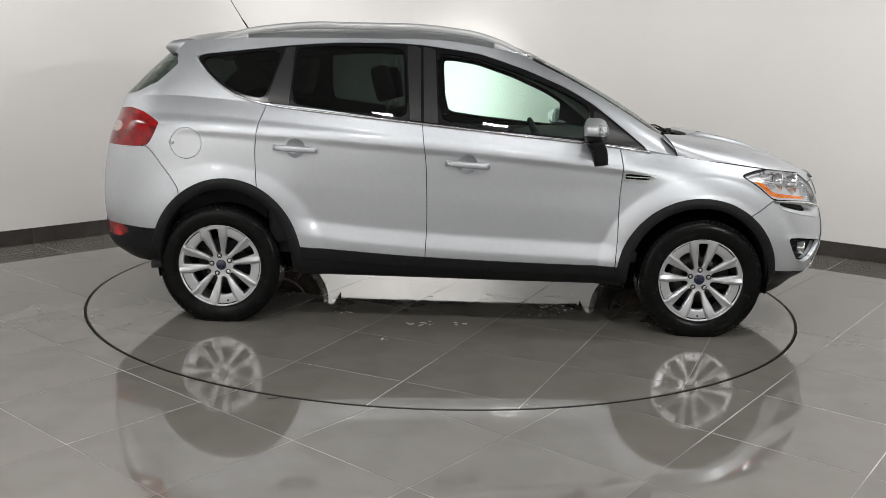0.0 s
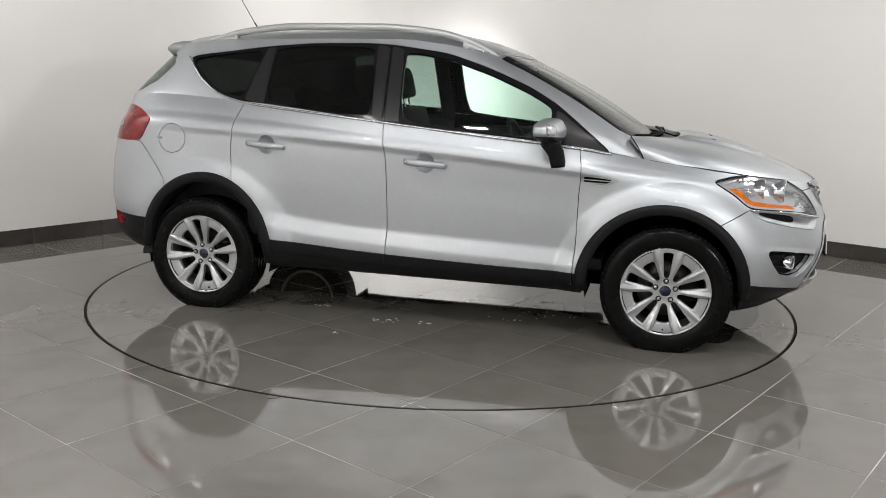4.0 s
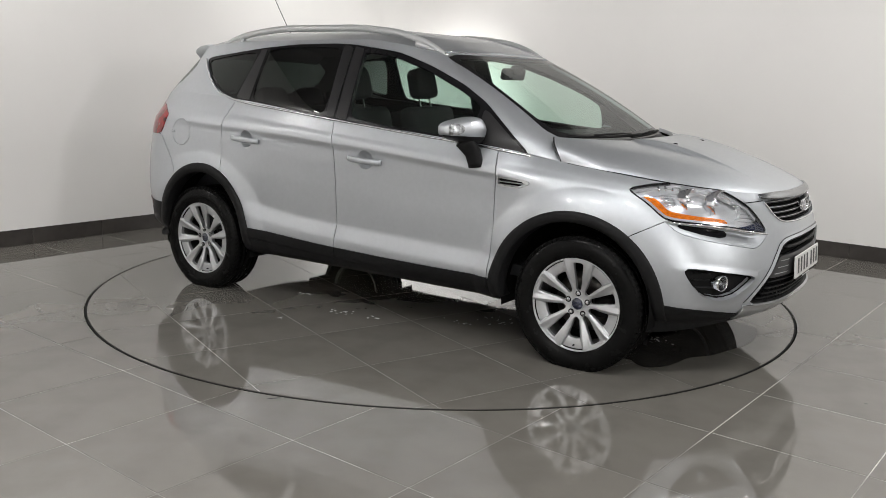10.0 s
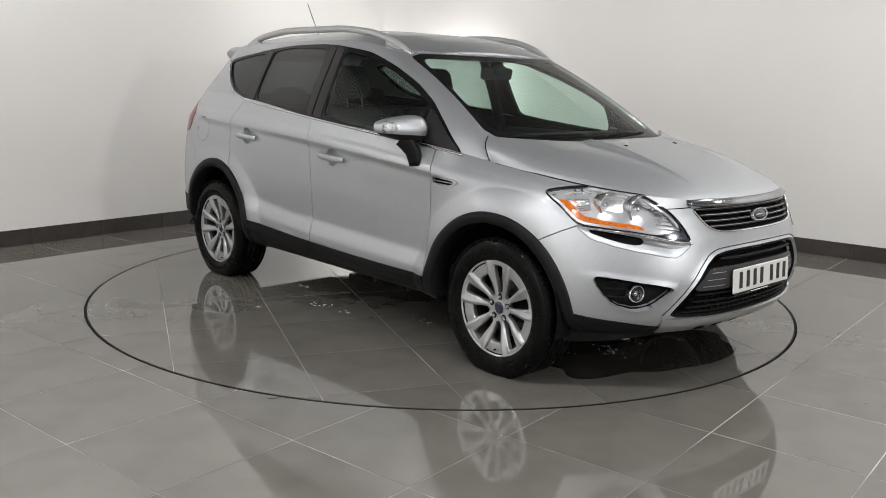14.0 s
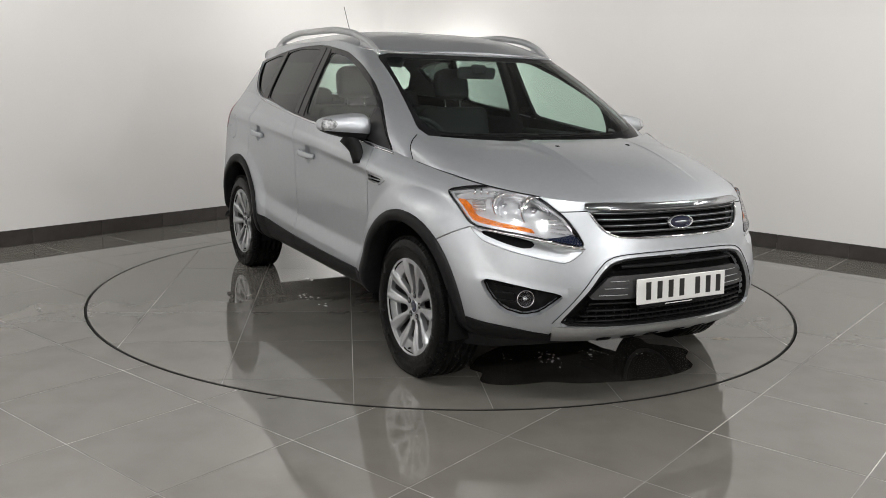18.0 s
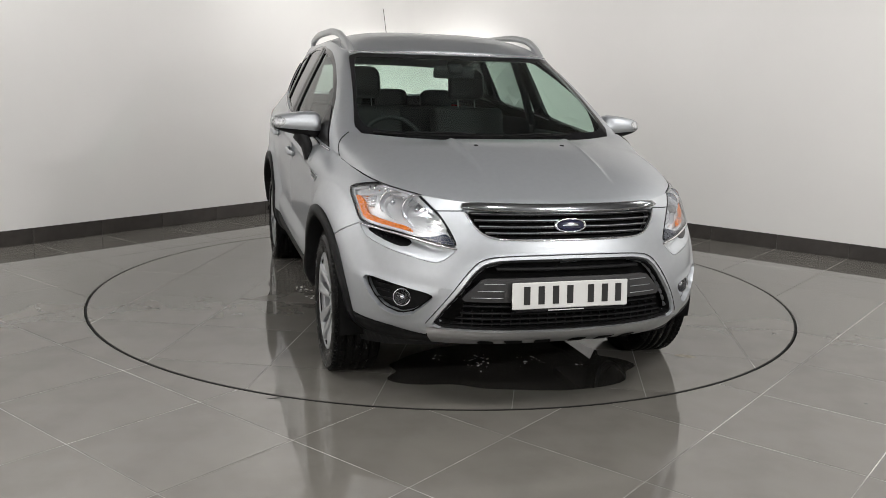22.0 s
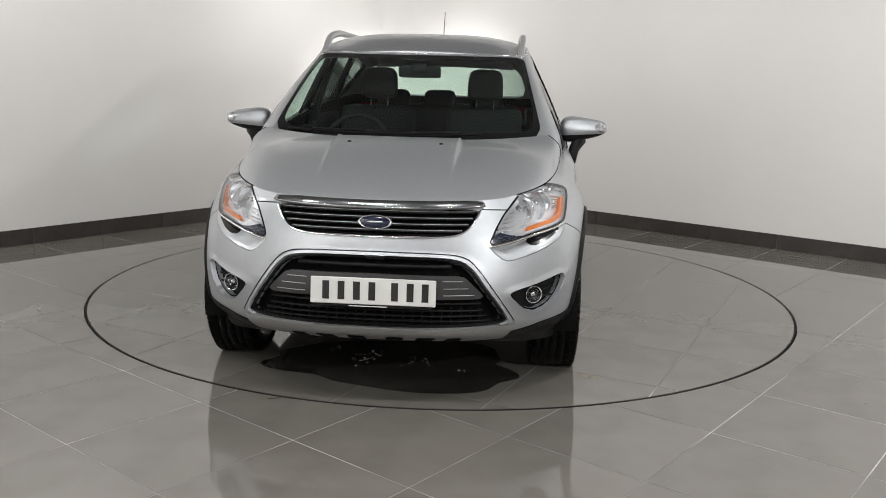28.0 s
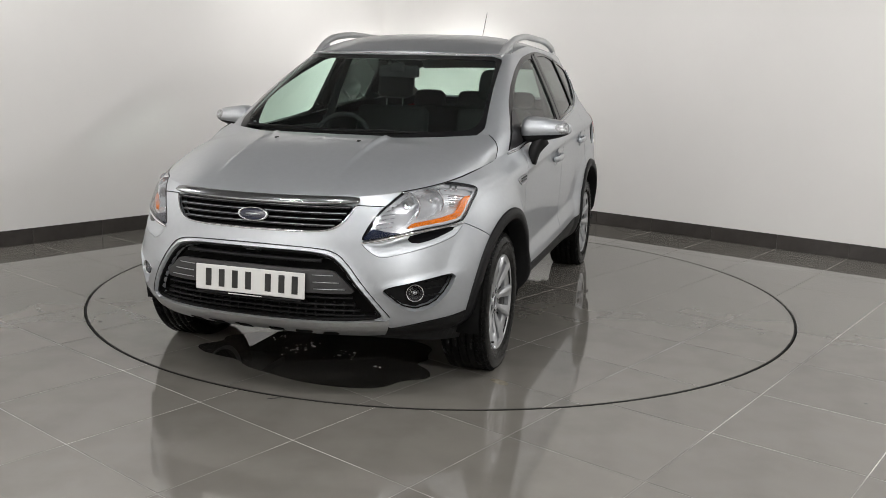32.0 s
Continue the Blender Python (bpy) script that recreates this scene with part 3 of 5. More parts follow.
SAIL = [(.715, 1.085), (.715, 1.258), (.866, 1.147), (1.005, 1.040)]
POST_REAR = [(-.303, 1.173), (-.243, 1.167), (-.262, 1.574), (-.338, 1.58)]
POST_FRONT = [(-.226, 1.166), (-.148, 1.158), (-.178, 1.560), (-.247, 1.574)]
POST_C = [(-1.112, 1.252), (-.985, 1.236), (-.972, 1.556), (-1.022, 1.552)]
SCREEN_OUT = rounded([(-.58, 1.0), (.58, 1.0), (.655, 1.09), (.703, 1.155), (.612, 1.534), (-.612, 1.534), (-.703, 1.155), (-.655, 1.09)], 1, 0.04)
SCREEN_IN = rounded([(-.682, 1.175), (-.60, 1.128), (.60, 1.128), (.682, 1.175), (.600, 1.500), (.57, 1.513), (-.57, 1.513), (-.600, 1.500)], 2, 0.2)
TAIL = rounded([(-1.694, 1.125), (-1.757, .996), (-1.85, .985), (-2.2, .995), (-2.2, 1.17), (-1.96, 1.193), (-1.90, 1.198), (-1.81, 1.181)], 2, 0.1)
REFLECTOR = rounded([(-2.10, .545), (-1.885, .541), (-1.905, .472), (-2.10, .468)], 1)
VENT = rounded([(.880, .926), (1.088, .906), (1.0, .867), (.882, .873)], 2, 0.1)
VENT_IN = rounded([(.888, .918), (1.060, .901), (.992, .875), (.890, .881)], 2, 0.1)
NOSE = [(1.55, .0), (1.575, .68), (1.599, .698), (1.775, .794), (1.80, .81), (1.80, 2), (3, 2), (3, 0)]
REAR_BUMPER = [(-1.757, .990), (-1.585, .772), (-1.50, .2), (-3, .0), (-3, .990)]
split_x = curve((.2, .416, .591, .909, 1.147, 1.3), (-.2, -.202, -.197, -.206, -.232, -.236))
hinge_x = curve((.2, .405, .563, .784, .939, 1.052, 1.2), (.858, .858, .866, .867, .874, .857, .83))
rear_x = curve((.2, .457, .637, .797, .975, 1.113, 1.235, 1.4), (-.87, -.904, -.997, -1.145, -1.156, -1.143, -1.106, -1.06))
sill_z = curve((-1.0, -.888, -.2, .584, .864, 1.0), (.46, .454, .416, .398, .397, .397))
ARCHES = ((1.322, .418, .415), (-1.322, .405, .455))  # middle, half width, height over the hub, of the opening in the panels


def arches(grow=0.0):
    def d(V):
        out = np.full(len(V), 9.0)
        for c, a, b in ARCHES:
            out = np.minimum(out, (np.hypot((V[:, 0] - c) / (a + grow), (V[:, 2] - HUB_Z) / (b + grow)) - 1) * a)
        return np.where(np.abs(V[:, 1]) > 0.3, out, 1.0)
    return d


def circle(cx, cz, r, keep=True):
    return lambda V: (r - np.hypot(V[:, 0] - cx, V[:, 2] - cz)) * (1 if keep else -1)


class Caster:
    """Finds the skin of the body along x or y."""

    def __init__(self, *grids):
        t = []
        for g in grids:
            a, b, c, d = g[:-1, :-1], g[:-1, 1:], g[1:, 1:], g[1:, :-1]
            t += [np.stack([a, b, c], 2).reshape(-1, 3, 3), np.stack([a, c, d], 2).reshape(-1, 3, 3)]
        self.t = np.concatenate(t)

    def find(self, p, q, i, j, k, sign):
        a, b, c = self.t[:, 0], self.t[:, 1], self.t[:, 2]
        det = (b[:, i] - a[:, i]) * (c[:, j] - a[:, j]) - (c[:, i] - a[:, i]) * (b[:, j] - a[:, j])
        det = np.where(np.abs(det) < 1e-12, 1e-12, det)
        u = ((p - a[:, i]) * (c[:, j] - a[:, j]) - (c[:, i] - a[:, i]) * (q - a[:, j])) / det
        v = ((b[:, i] - a[:, i]) * (q - a[:, j]) - (p - a[:, i]) * (b[:, j] - a[:, j])) / det
        ok = (u >= -1e-4) & (v >= -1e-4) & (u + v <= 1.0001)
        val = a[ok, k] + u[ok] * (b[ok, k] - a[ok, k]) + v[ok] * (c[ok, k] - a[ok, k])
        return float(val.max() if sign > 0 else val.min()) if len(val) else None

    def side(self, x, z, default=-0.9):
        y = self.find(x, z, 0, 2, 1, -1)
        return default if y is None else y

    def nose(self, y, z, default=2.1):
        x = self.find(-abs(y), z, 1, 2, 0, 1)
        return default if x is None else x


LOW, GREEN, ROOF, HOOD = lower_body(), greenhouse(), roof_rows(), hood_rows()
HOOD_EDGE = HOOD[0]
SKIN = Caster(lower_body(36, 70, 24, 6), greenhouse(34, 60, 20, 16))
LOW_ALL, GREEN_ALL = both(LOW), both(GREEN)
NF = 59  # columns of the rounded front in each half
CAR = tagged(new("car"), "silver compact sport utility car with black lower cladding", "car")
OFF = Vector((0.127, -0.124, 0.0))


def nose_point(a, z, out=0.0):
    """The point on the nose at the arc a (from the middle, to the right-hand side) and height z."""
    th = a / 0.95
    lo, hi = 0.3, 1.3
    for _ in range(24):
        mid = (lo + hi) / 2
        x, y = 1.2 + mid * math.cos(th), mid * math.sin(th)
        s = SKIN.nose(y, z, 0.0)
        if s > x:
            lo = mid
        else:
            hi = mid
    r = lo + out
    return Vector((1.2 + r * math.cos(th), -r * math.sin(th), z))


def mirrored(ob, parent=None):
    """The same part on the other side of the car."""
    me = ob.data.copy()
    me.transform(Matrix.Diagonal((1, -1, 1, 1)))
    me.flip_normals()
    twin = new(ob.name.split(".")[0], me)
    twin.parent = parent or ob.parent
    twin.location = (ob.location[0], -ob.location[1], ob.location[2])
    if "label" in ob:
        twin["label"] = ob["label"]
    return twin


def pair(ob, parent=None):
    return ob, mirrored(ob, parent)


# ---- body panels ----
def body_panels():
    gap = 0.0022
    openings = [front_only(outside(p, g, arc)) for p, g in ((HEADLIGHT, gap), (FACET, .001), (FOG, 0), (MOUTH, 0), (GRILLE, 0))]
    # nose
    V, F = cut(LOW_ALL, inside(NOSE, gap), arches(), *openings, lambda V: V[:, 2] - np.interp(arc(V)[:, 0], (0, .545, .56, .93, 1.3), (.372, .386, .337, .386, .384)))
    # raised edges round the mouth and the fog lamp pockets
    out = .009 * np.exp(-(sdf(MOUTH, arc(V)) / .013) ** 2) + .006 * np.exp(-(sdf(FOG, arc(V)) / .014) ** 2)
    V = V + normals(V, F) * np.where(V[:, 0] > 1.75, out, 0)[:, None] * (1 if (normals(V, F)[:, 0]).sum() > 0 else -1)
    bumper = shell("front_bumper", V, F, PAINT, CAR, depth=0.045)
    V, F = cut(LOW_ALL, front_in(lambda V: .560 - arc(V)[:, 0], 1.7), lambda V: np.interp(arc(V)[:, 0], (0, .4, .56), (.370, .378, .384)) - .001 - V[:, 2],
               lambda V: V[:, 2] - .302)
    shell("lip", V, F, SATIN_SILVER, bumper, "satin silver lower lip", depth=0.03, offset=0.008)
    V, F = cut(LOW_ALL, front_in(lambda V: .60 - arc(V)[:, 0], 1.7), lambda V: .300 - V[:, 2])
    shell("under_lip", V, F, PLASTIC, bumper, "black plastic under the lip", depth=0.05, offset=-0.006)
    V, F = cut(LOW, inside([(1.5, 0), (1.5, .6), (3, .6), (3, 0)]), arches(), lambda V: np.interp(arc(V)[:, 0], (.55, .56, .93, 1.3), (.33, .335, .384, .382)) - .001 - V[:, 2],
               front_in(lambda V: arc(V)[:, 0] - .563, 1.2))
    pair(shell("bumper_skirt", V, F, PLASTIC, bumper, "black plastic corner skirt", depth=0.03, offset=0.003))
    V, F = cut(LOW_ALL, front_in(inside(MOUTH_IN, -.01, arc), 1.8))
    shell("mouth_back", V, F, SHELL, bumper, "black recess behind the lower grille", depth=0.0, offset=-0.055)
    V, F = cut(LOW_ALL, front_in(inside(GRILLE, -.006, arc), 1.8))
    shell("grille_back", V, F, SHELL, bumper, "black recess behind the grille", depth=0.0, offset=-0.05)
    V, F = cut(LOW_ALL, front_in(inside(MOUTH, .002, arc), 1.8), outside(MOUTH_IN, 0, arc))
    shell("mouth_frame", V, F, PLASTIC, bumper, "dark grey grille surround", depth=0.05, offset=-0.004)
    # pocket and facet under each headlight
    V, F = cut(LOW, front_in(inside(FACET, gap * .7, arc)), outside(HEADLIGHT, gap, arc))
    def sunk(V, F, more=0.0):
        N = normals(V, F)
        N *= 1 if N[:, 0].sum() > 0 else -1
        return V - N * (.034 * np.clip((sdf(FACET, arc(V)) - .006) / .052, 0, 1) + more)[:, None]
    pair(shell("facet", sunk(V, F), F, PAINT, bumper, depth=0.02), bumper)
    V, F = cut(LOW, front_in(inside(SLOT, 0, arc)))
    pair(shell("slot", sunk(V, F, -.0025), F, GLOSS_BLACK, bumper, "black slot under the headlight", depth=0.004), bumper)
    # fog lamp pockets
    V, F = cut(LOW, front_in(inside(FOG, -.004, arc)))
    pair(shell("fog_pocket", V, F, PLASTIC, bumper, "black fog lamp pocket", depth=0.0, offset=-0.042), bumper)
    # wings
    V, F = cut(LOW, outside(NOSE, gap), lambda V: V[:, 0] - hinge_x(V[:, 2]) - gap, arches(), front_only(outside(HEADLIGHT, gap, arc)), outside(VENT, .001),
               lambda V: V[:, 2] - .395)
    wings = pair(shell("front_wing", V, F, PAINT, CAR))
    V, F = cut(LOW, lambda V: V[:, 0] - hinge_x(V[:, 2]) - gap, inside(NOSE, -5), lambda V: 1.02 - V[:, 0], arches(), lambda V: .393 - V[:, 2])
    shell("wing_foot", V, F, PLASTIC, wings[0], "black cladding", offset=0.004, depth=.02)
    shell("wing_foot", V, F, PLASTIC, wings[1], "black cladding", offset=0.004, depth=.02, mirror=True)
    for wing, flip in zip(wings, (False, True)):
        V, F = cut(LOW, inside(VENT), outside(VENT_IN))
        vent = shell("side_vent", V, F, SATIN_SILVER, wing, "silver side vent", depth=0.02, offset=0.004, mirror=flip)
        V, F = cut(LOW, inside(VENT_IN, -.002))
        shell("vent_back", V, F, SHELL, vent, "black", depth=0.0, offset=-0.012, mirror=flip)
        for z0 in (.8835, .8985):
            bm = bmesh.new()
            pts = [(x, SKIN.side(x, z0) - .001, z0 - (x - .9) * .03) for x in np.linspace(.889, 1.045 if z0 > .89 else 1.02, 8)]
            sweep(bm, pts, oval(.006, .003, 8))
            ob = part("vent_bar", bm, SATIN_SILVER, vent)
            if flip:
                ob.data.transform(Matrix.Diagonal((1, -1, 1, 1)))
                ob.data.flip_normals()
    # doors
    cups = [(-.931, 1.003, .054), (.022, .943, .054)]
    for name, a, b, cup in (("front_door", split_x, hinge_x, cups[1]), ("rear_door", rear_x, split_x, cups[0])):
        V, F = cut(LOW, lambda V: V[:, 0] - a(V[:, 2]) - gap, lambda V: b(V[:, 2]) - gap - V[:, 0], lambda V: V[:, 2] - sill_z(V[:, 0]), arches(), circle(*cup, keep=False))
        doors = pair(shell(name, V, F, PAINT, CAR))
        for door, flip in zip(doors, (False, True)):
            V, F = cut(LOW, circle(cup[0], cup[1], cup[2] + .001))
            cup_v = V - np.array([0, 0, 0])
            r = np.hypot(V[:, 0] - cup[0], V[:, 2] - cup[1]) / cup[2]
            cup_v[:, 1] += 0.026 * np.clip(1 - r ** 2, 0, 1) ** 0.7 + .0015
            shell("handle_cup", cup_v, F, PAINT, door, depth=0.0, mirror=flip)
            hx, hz = cup[0], cup[1]
            bm = bmesh.new()
            path = []
            for u in np.linspace(-.118, .118, 15):
                x, z = hx + u - .0, hz - .003 - u * .055
                lift = .030 * (1 - (abs(u) / .125) ** 4) + .002
                path.append((x, SKIN.side(x, z) - lift, z))
            sweep(bm, path, lambda s: oval(.009 + .002 * math.sin(math.pi * s), .0155 + .0025 * math.sin(math.pi * s), 12, 2.6))
            ob = part("door_handle", bm, PAINT, door, "silver pull handle")
            if name == "front_door" and not flip:
                lock = bmesh.new()
                lathe(lock, [(.0, -.003), (.0075, -.003), (.009, .0), (.009, .01)], 16, pose(hx - .098, path[1][1] - .008, path[1][2]))
                part("lock", lock, CHROME, ob, "small round key lock")
            if flip:
                for o in (ob, *ob.children):
                    o.data.transform(Matrix.Diagonal((1, -1, 1, 1)))
                    o.data.flip_normals()
            V, F = cut(LOW, lambda V: V[:, 0] - a(V[:, 2]) - gap, lambda V: b(V[:, 2]) - gap - V[:, 0], lambda V: sill_z(V[:, 0]) - .001 - V[:, 2], arches(),
                       lambda V: V[:, 2] - sill_z(V[:, 0]) + .062)
            shell("door_cladding", V, F, PLASTIC, door, "black plastic strip", depth=0.02, offset=0.006, mirror=flip)
    V, F = cut(LOW, lambda V: V[:, 0] + 0.93, lambda V: 0.95 - V[:, 0], lambda V: sill_z(V[:, 0]) - .066 - V[:, 2], arches())
    pair(shell("side_sill", V, F, PLASTIC, CAR, "black plastic side sill", depth=0.05, offset=0.002))
    # rear quarters, with the filler flap
    flap = (-1.541, 1.014, .088)
    V, F = cut(LOW, lambda V: rear_x(V[:, 2]) - gap - V[:, 0], outside(REAR_BUMPER, gap), arches(), outside(TAIL, .001), circle(*flap, keep=False),
               lambda V: V[:, 2] - sill_z(np.full(len(V), -.89)), lambda V: np.maximum(V[:, 0] + 1.95, -V[:, 1] - .70))
    quarters = pair(shell("rear_quarter", V, F, PAINT, CAR))
    V, F = cut(LOW, circle(flap[0], flap[1], flap[2] - .003))
    shell("filler_flap", V, F, PAINT, quarters[0], "round fuel filler flap", depth=0.01, offset=0.0005)
    bm = bmesh.new()
    y = SKIN.side(-1.622, 1.016)
    sweep(bm, [(-1.634, y - .001, 1.018), (-1.622, y - .004, 1.017), (-1.606, y - .001, 1.016)], oval(.004, .0075, 10))
    part("flap_grip", bm, PAINT, quarters[0])
    # tail lamps
    V, F = cut(LOW, inside(TAIL, .001), lambda V: -V[:, 1] - .5)
    lamps = pair(shell("tail_lamp", V, F, RED, CAR, "dark red wraparound tail lamp", depth=0.03, offset=0.003))
    bulb = rounded([(-2.035, 1.065), (-1.935, 1.06), (-1.925, 1.115), (-2.03, 1.12)], 2, .12)
    V, F = cut(LOW, inside(bulb), lambda V: -V[:, 1] - .5)
    for lamp, flip in zip(lamps, (False, True)):
        shell("reversing_lens", V, F, material_clear, lamp, "pale clear insert", depth=0.0, offset=0.0045, mirror=flip)
    # rear bumper, its black valance and reflectors
    low_z = lambda V: np.interp(V[:, 0], (-2.2, -1.88, -1.733, -1.5), (.545, .538, .534, .53))
    V, F = cut(LOW_ALL, inside(REAR_BUMPER, gap), arches(), lambda V: V[:, 2] - low_z(V))
    rear = shell("rear_bumper", V, F, PAINT, CAR, depth=0.03)
    V, F = cut(LOW_ALL, inside([(-1.5, 0), (-1.5, 1), (-3, 1), (-3, 0)]), arches(), lambda V: low_z(V) - .001 - V[:, 2], lambda V: np.maximum(-sdf(REFLECTOR, xz(V)), .6 - np.abs(V[:, 1])))
    shell("rear_valance", V, F, PLASTIC, rear, "black plastic lower rear bumper", depth=0.03, offset=0.005)
    V, F = cut(LOW, inside(REFLECTOR), lambda V: -V[:, 1] - .6)
    pair(shell("reflector", V, F, RED, rear, "red reflector", depth=0.02, offset=0.006), rear)
    # tailgate
    V, F = cut(LOW_ALL, lambda V: -1.95 - V[:, 0], lambda V: .70 - gap - np.abs(V[:, 1]), outside(REAR_BUMPER, gap), lambda V: np.maximum(-sdf(TAIL, xz(V)), .5 - np.abs(V[:, 1])))
    gate = shell("tailgate", V, F, PAINT, CAR)
    # dark inner skin behind the joints
    V, F = cut(LOW, arches(.012), *[front_only(outside(p, -.012, arc)) for p in (HEADLIGHT, FOG, MOUTH, GRILLE)], front_only(outside(FACET, -.01, arc)),
               outside(TAIL, -.002), circle(*cups[0][:2], .06, False), circle(*cups[1][:2], .06, False), outside(VENT, -.004))
    pair(shell("inner_skin", V, F, SHELL, CAR, "dark inner body skin", depth=0.0, offset=-0.017))
    return bumper, gate


def top_panels(gate):
    screen_view = lambda V: V[:, [1, 2]]
    front = np.concatenate([(GREEN * np.array([1, -1, 1]))[:, :NF - 4][:, ::-1], GREEN[:, 1:NF - 4]], 1)
    not_screen = lambda V: np.where((V[:, 0] > .25) & (np.abs(V[:, 1]) < .74), -sdf(SCREEN_OUT, screen_view(V)) - .001, 1.0)
    tail_glass = rounded([(-.715, 1.262), (.715, 1.262), (.625, 1.525), (-.625, 1.525)], 2, .1)
    not_tail = lambda V: np.where(V[:, 0] < -1.6, -sdf(tail_glass, screen_view(V)), 1.0)
    foot = lambda V: np.where(V[:, 1] < -.6, (1.197 - (V[:, 2] - 1.012) * .64) - V[:, 0], 1.0)
    V, F = cut(GREEN, not_screen, outside(DLO), not_tail, foot, lambda V: np.maximum(V[:, 0] + 1.72, -V[:, 1] - .62))
    frames = pair(shell("side_frame", V, F, PAINT, CAR, depth=0.02))
    for f, flip in zip(frames, (False, True)):
        shell("pillar_trim", V, F, TRIM_PALE, f, "grey inner pillar trim", depth=0.0, offset=-0.022, mirror=flip)
    V, F = cut(GREEN_ALL, not_tail, lambda V: np.minimum(-1.72 - V[:, 0], .618 - np.abs(V[:, 1])))
    shell("gate_frame", V, F, PAINT, gate)
    V, F = cut(GREEN_ALL, lambda V: np.where(V[:, 0] < -1.6, sdf(tail_glass, screen_view(V)), -1.0))
    shell("rear_window", V, F, PRIVACY_REAR, gate, "tinted rear window", depth=0.004)
    # windscreen and its black border
    V, F = cut(front, inside(SCREEN_OUT, .001, screen_view), outside(SCREEN_IN, 0, screen_view))
    shell("screen_border", V, F, GLOSS_BLACK, CAR, "black windscreen border", depth=0.004)
    V, F = cut(front, inside(SCREEN_IN, 0, screen_view))
    shell("windscreen", V, F, SCREEN, CAR, "clear green-tinted windscreen", depth=0.0)
    # highlight along the roof's front edge, modelled as a thin bright strip
    edge = [Vector(p) for p in GREEN[-1][:NF - 14]]
    bm = bmesh.new()
    sweep(bm, [Vector((p.x + .003, -p.y, p.z + .001)) for p in edge[::-1]] + [Vector((p.x + .003, p.y, p.z + .001)) for p in edge[1:]], oval(.003, .0032, 8))
    part("screen_trim", bm, BRIGHT, CAR, "thin bright strip for the highlight on the roof's front edge")
    # side glass
    V, F = cut(GREEN, inside(DLO, .001), *[outside(p) for p in (PANE_QUARTER, PANE_REAR, PANE_FRONT)])
    pair(shell("window_seal", V, F, GLOSS_BLACK, CAR, "black window surround", depth=0.02, offset=-0.002))
    for name, poly, m, lab in (("quarter_window", PANE_QUARTER, PRIVACY, "dark privacy quarter window"), ("rear_door_window", PANE_REAR, PRIVACY, "dark privacy rear door window"),
                               ("front_door_window", PANE_FRONT, GLASS, "clear green-tinted front door window")):
        V, F = cut(GREEN, inside(poly, -.002))
        panes = pair(shell(name, V, F, m, CAR, lab, depth=0.0, offset=-0.007))
        if name == "rear_door_window":
            panes[1].data.materials[0] = PRIVACY_LEFT
    for name, poly in (("pillar_cover", POST_REAR), ("pillar_cover", POST_FRONT), ("pillar_cover", POST_C), ("mirror_sail", SAIL)):
        V, F = cut(GREEN, inside(poly))
        pair(shell(name, V, F, SATIN_BLACK, CAR, "satin black pillar cover" if name == "pillar_cover" else "black triangular mirror base", depth=0.006, offset=0.002))
    # bright strip under the windows, up the edge of the quarter window
    line = [(1.03, 1.029), (.866, 1.052), (.678, 1.072), (.396, 1.096), (.085, 1.124), (-.232, 1.153), (-.569, 1.183), (-.947, 1.215), (-1.106, 1.235),
            (-1.22, 1.260), (-1.29, 1.283), (-1.36, 1.322), (-1.45, 1.391), (-1.545, 1.492)]
    fx = curve(range(len(line)), [p[0] for p in line])
    fz = curve(range(len(line)), [p[1] for p in line])
    pts = []
    for u in np.linspace(0, len(line) - 1, 90):
        x, z = float(fx(u)), float(fz(u))
        pts.append((x, SKIN.side(x, z + .003) - .0085, z))
    bm = bmesh.new()
    sweep(bm, pts, oval(.004, .0065, 8))
    pair(part("belt_strip", bm, BRIGHT, CAR, "polished bright window strip"))
    # roof, bonnet
    g = both(ROOF)
    roof = shell("roof", g.reshape(-1, 3), grid_faces(*g.shape[:2]), PAINT, CAR, depth=0.0)
    shell("headliner", (g * np.array([.99, .97, 1]) - np.array([0.01, 0, .035])).reshape(-1, 3), grid_faces(*g.shape[:2]), LINER, roof, "pale grey headliner", depth=0.0)
    g = both(HOOD)
    V, F = cut(g, lambda V: 1 + V[:, 0] * 0)
    hood = shell("bonnet", V, F, PAINT, CAR, depth=0.02)
    g2 = both(HOOD[:, :])
    shell("bonnet_liner", g2.reshape(-1, 3), grid_faces(*g2.shape[:2]), SHELL, hood, "dark underside", depth=0.0, offset=-0.022)
    # dark joint between bonnet and wings, and between grille and headlights
    for s in (-1, 1):
        bm = bmesh.new()
        pts = [nose_point(a, .868 - .05 * (a - .43), .0005) for a in np.linspace(.435, .556, 10)]
        sweep(bm, [(p.x, -s * p.y, p.z) for p in pts], oval(.0022, .0022, 6))
        part("bonnet_joint", bm, SHELL, hood, "dark joint")
    for s in (-1, 1):
        bm = bmesh.new()
        sweep(bm, [(p[0], -s * p[1], p[2] - .0015) for p in HOOD_EDGE[::3] if math.atan2(-p[1], p[0] - 1.2) * .95 > .63], oval(.0032, .0022, 6))
        part("bonnet_joint", bm, SHELL, hood, "dark joint")
    for s in (-1, 1):
        bm = bmesh.new()
        side = [Vector((p[0] - .003, -s * p[1], p[2] + .001)) for p in HOOD[::3, -1]]
        sweep(bm, side, oval(.0028, .0028, 6))
        part("bonnet_joint", bm, SHELL, hood, "dark joint")
        bm = bmesh.new()
        lathe(bm, [(0, .007), (.007, .006), (.011, .003), (.012, -.006)], 16, pose(1.556, s * .218, 1.0945, 90, 0, 0) @ Matrix.Diagonal((1.3, 1, 1, 1)))
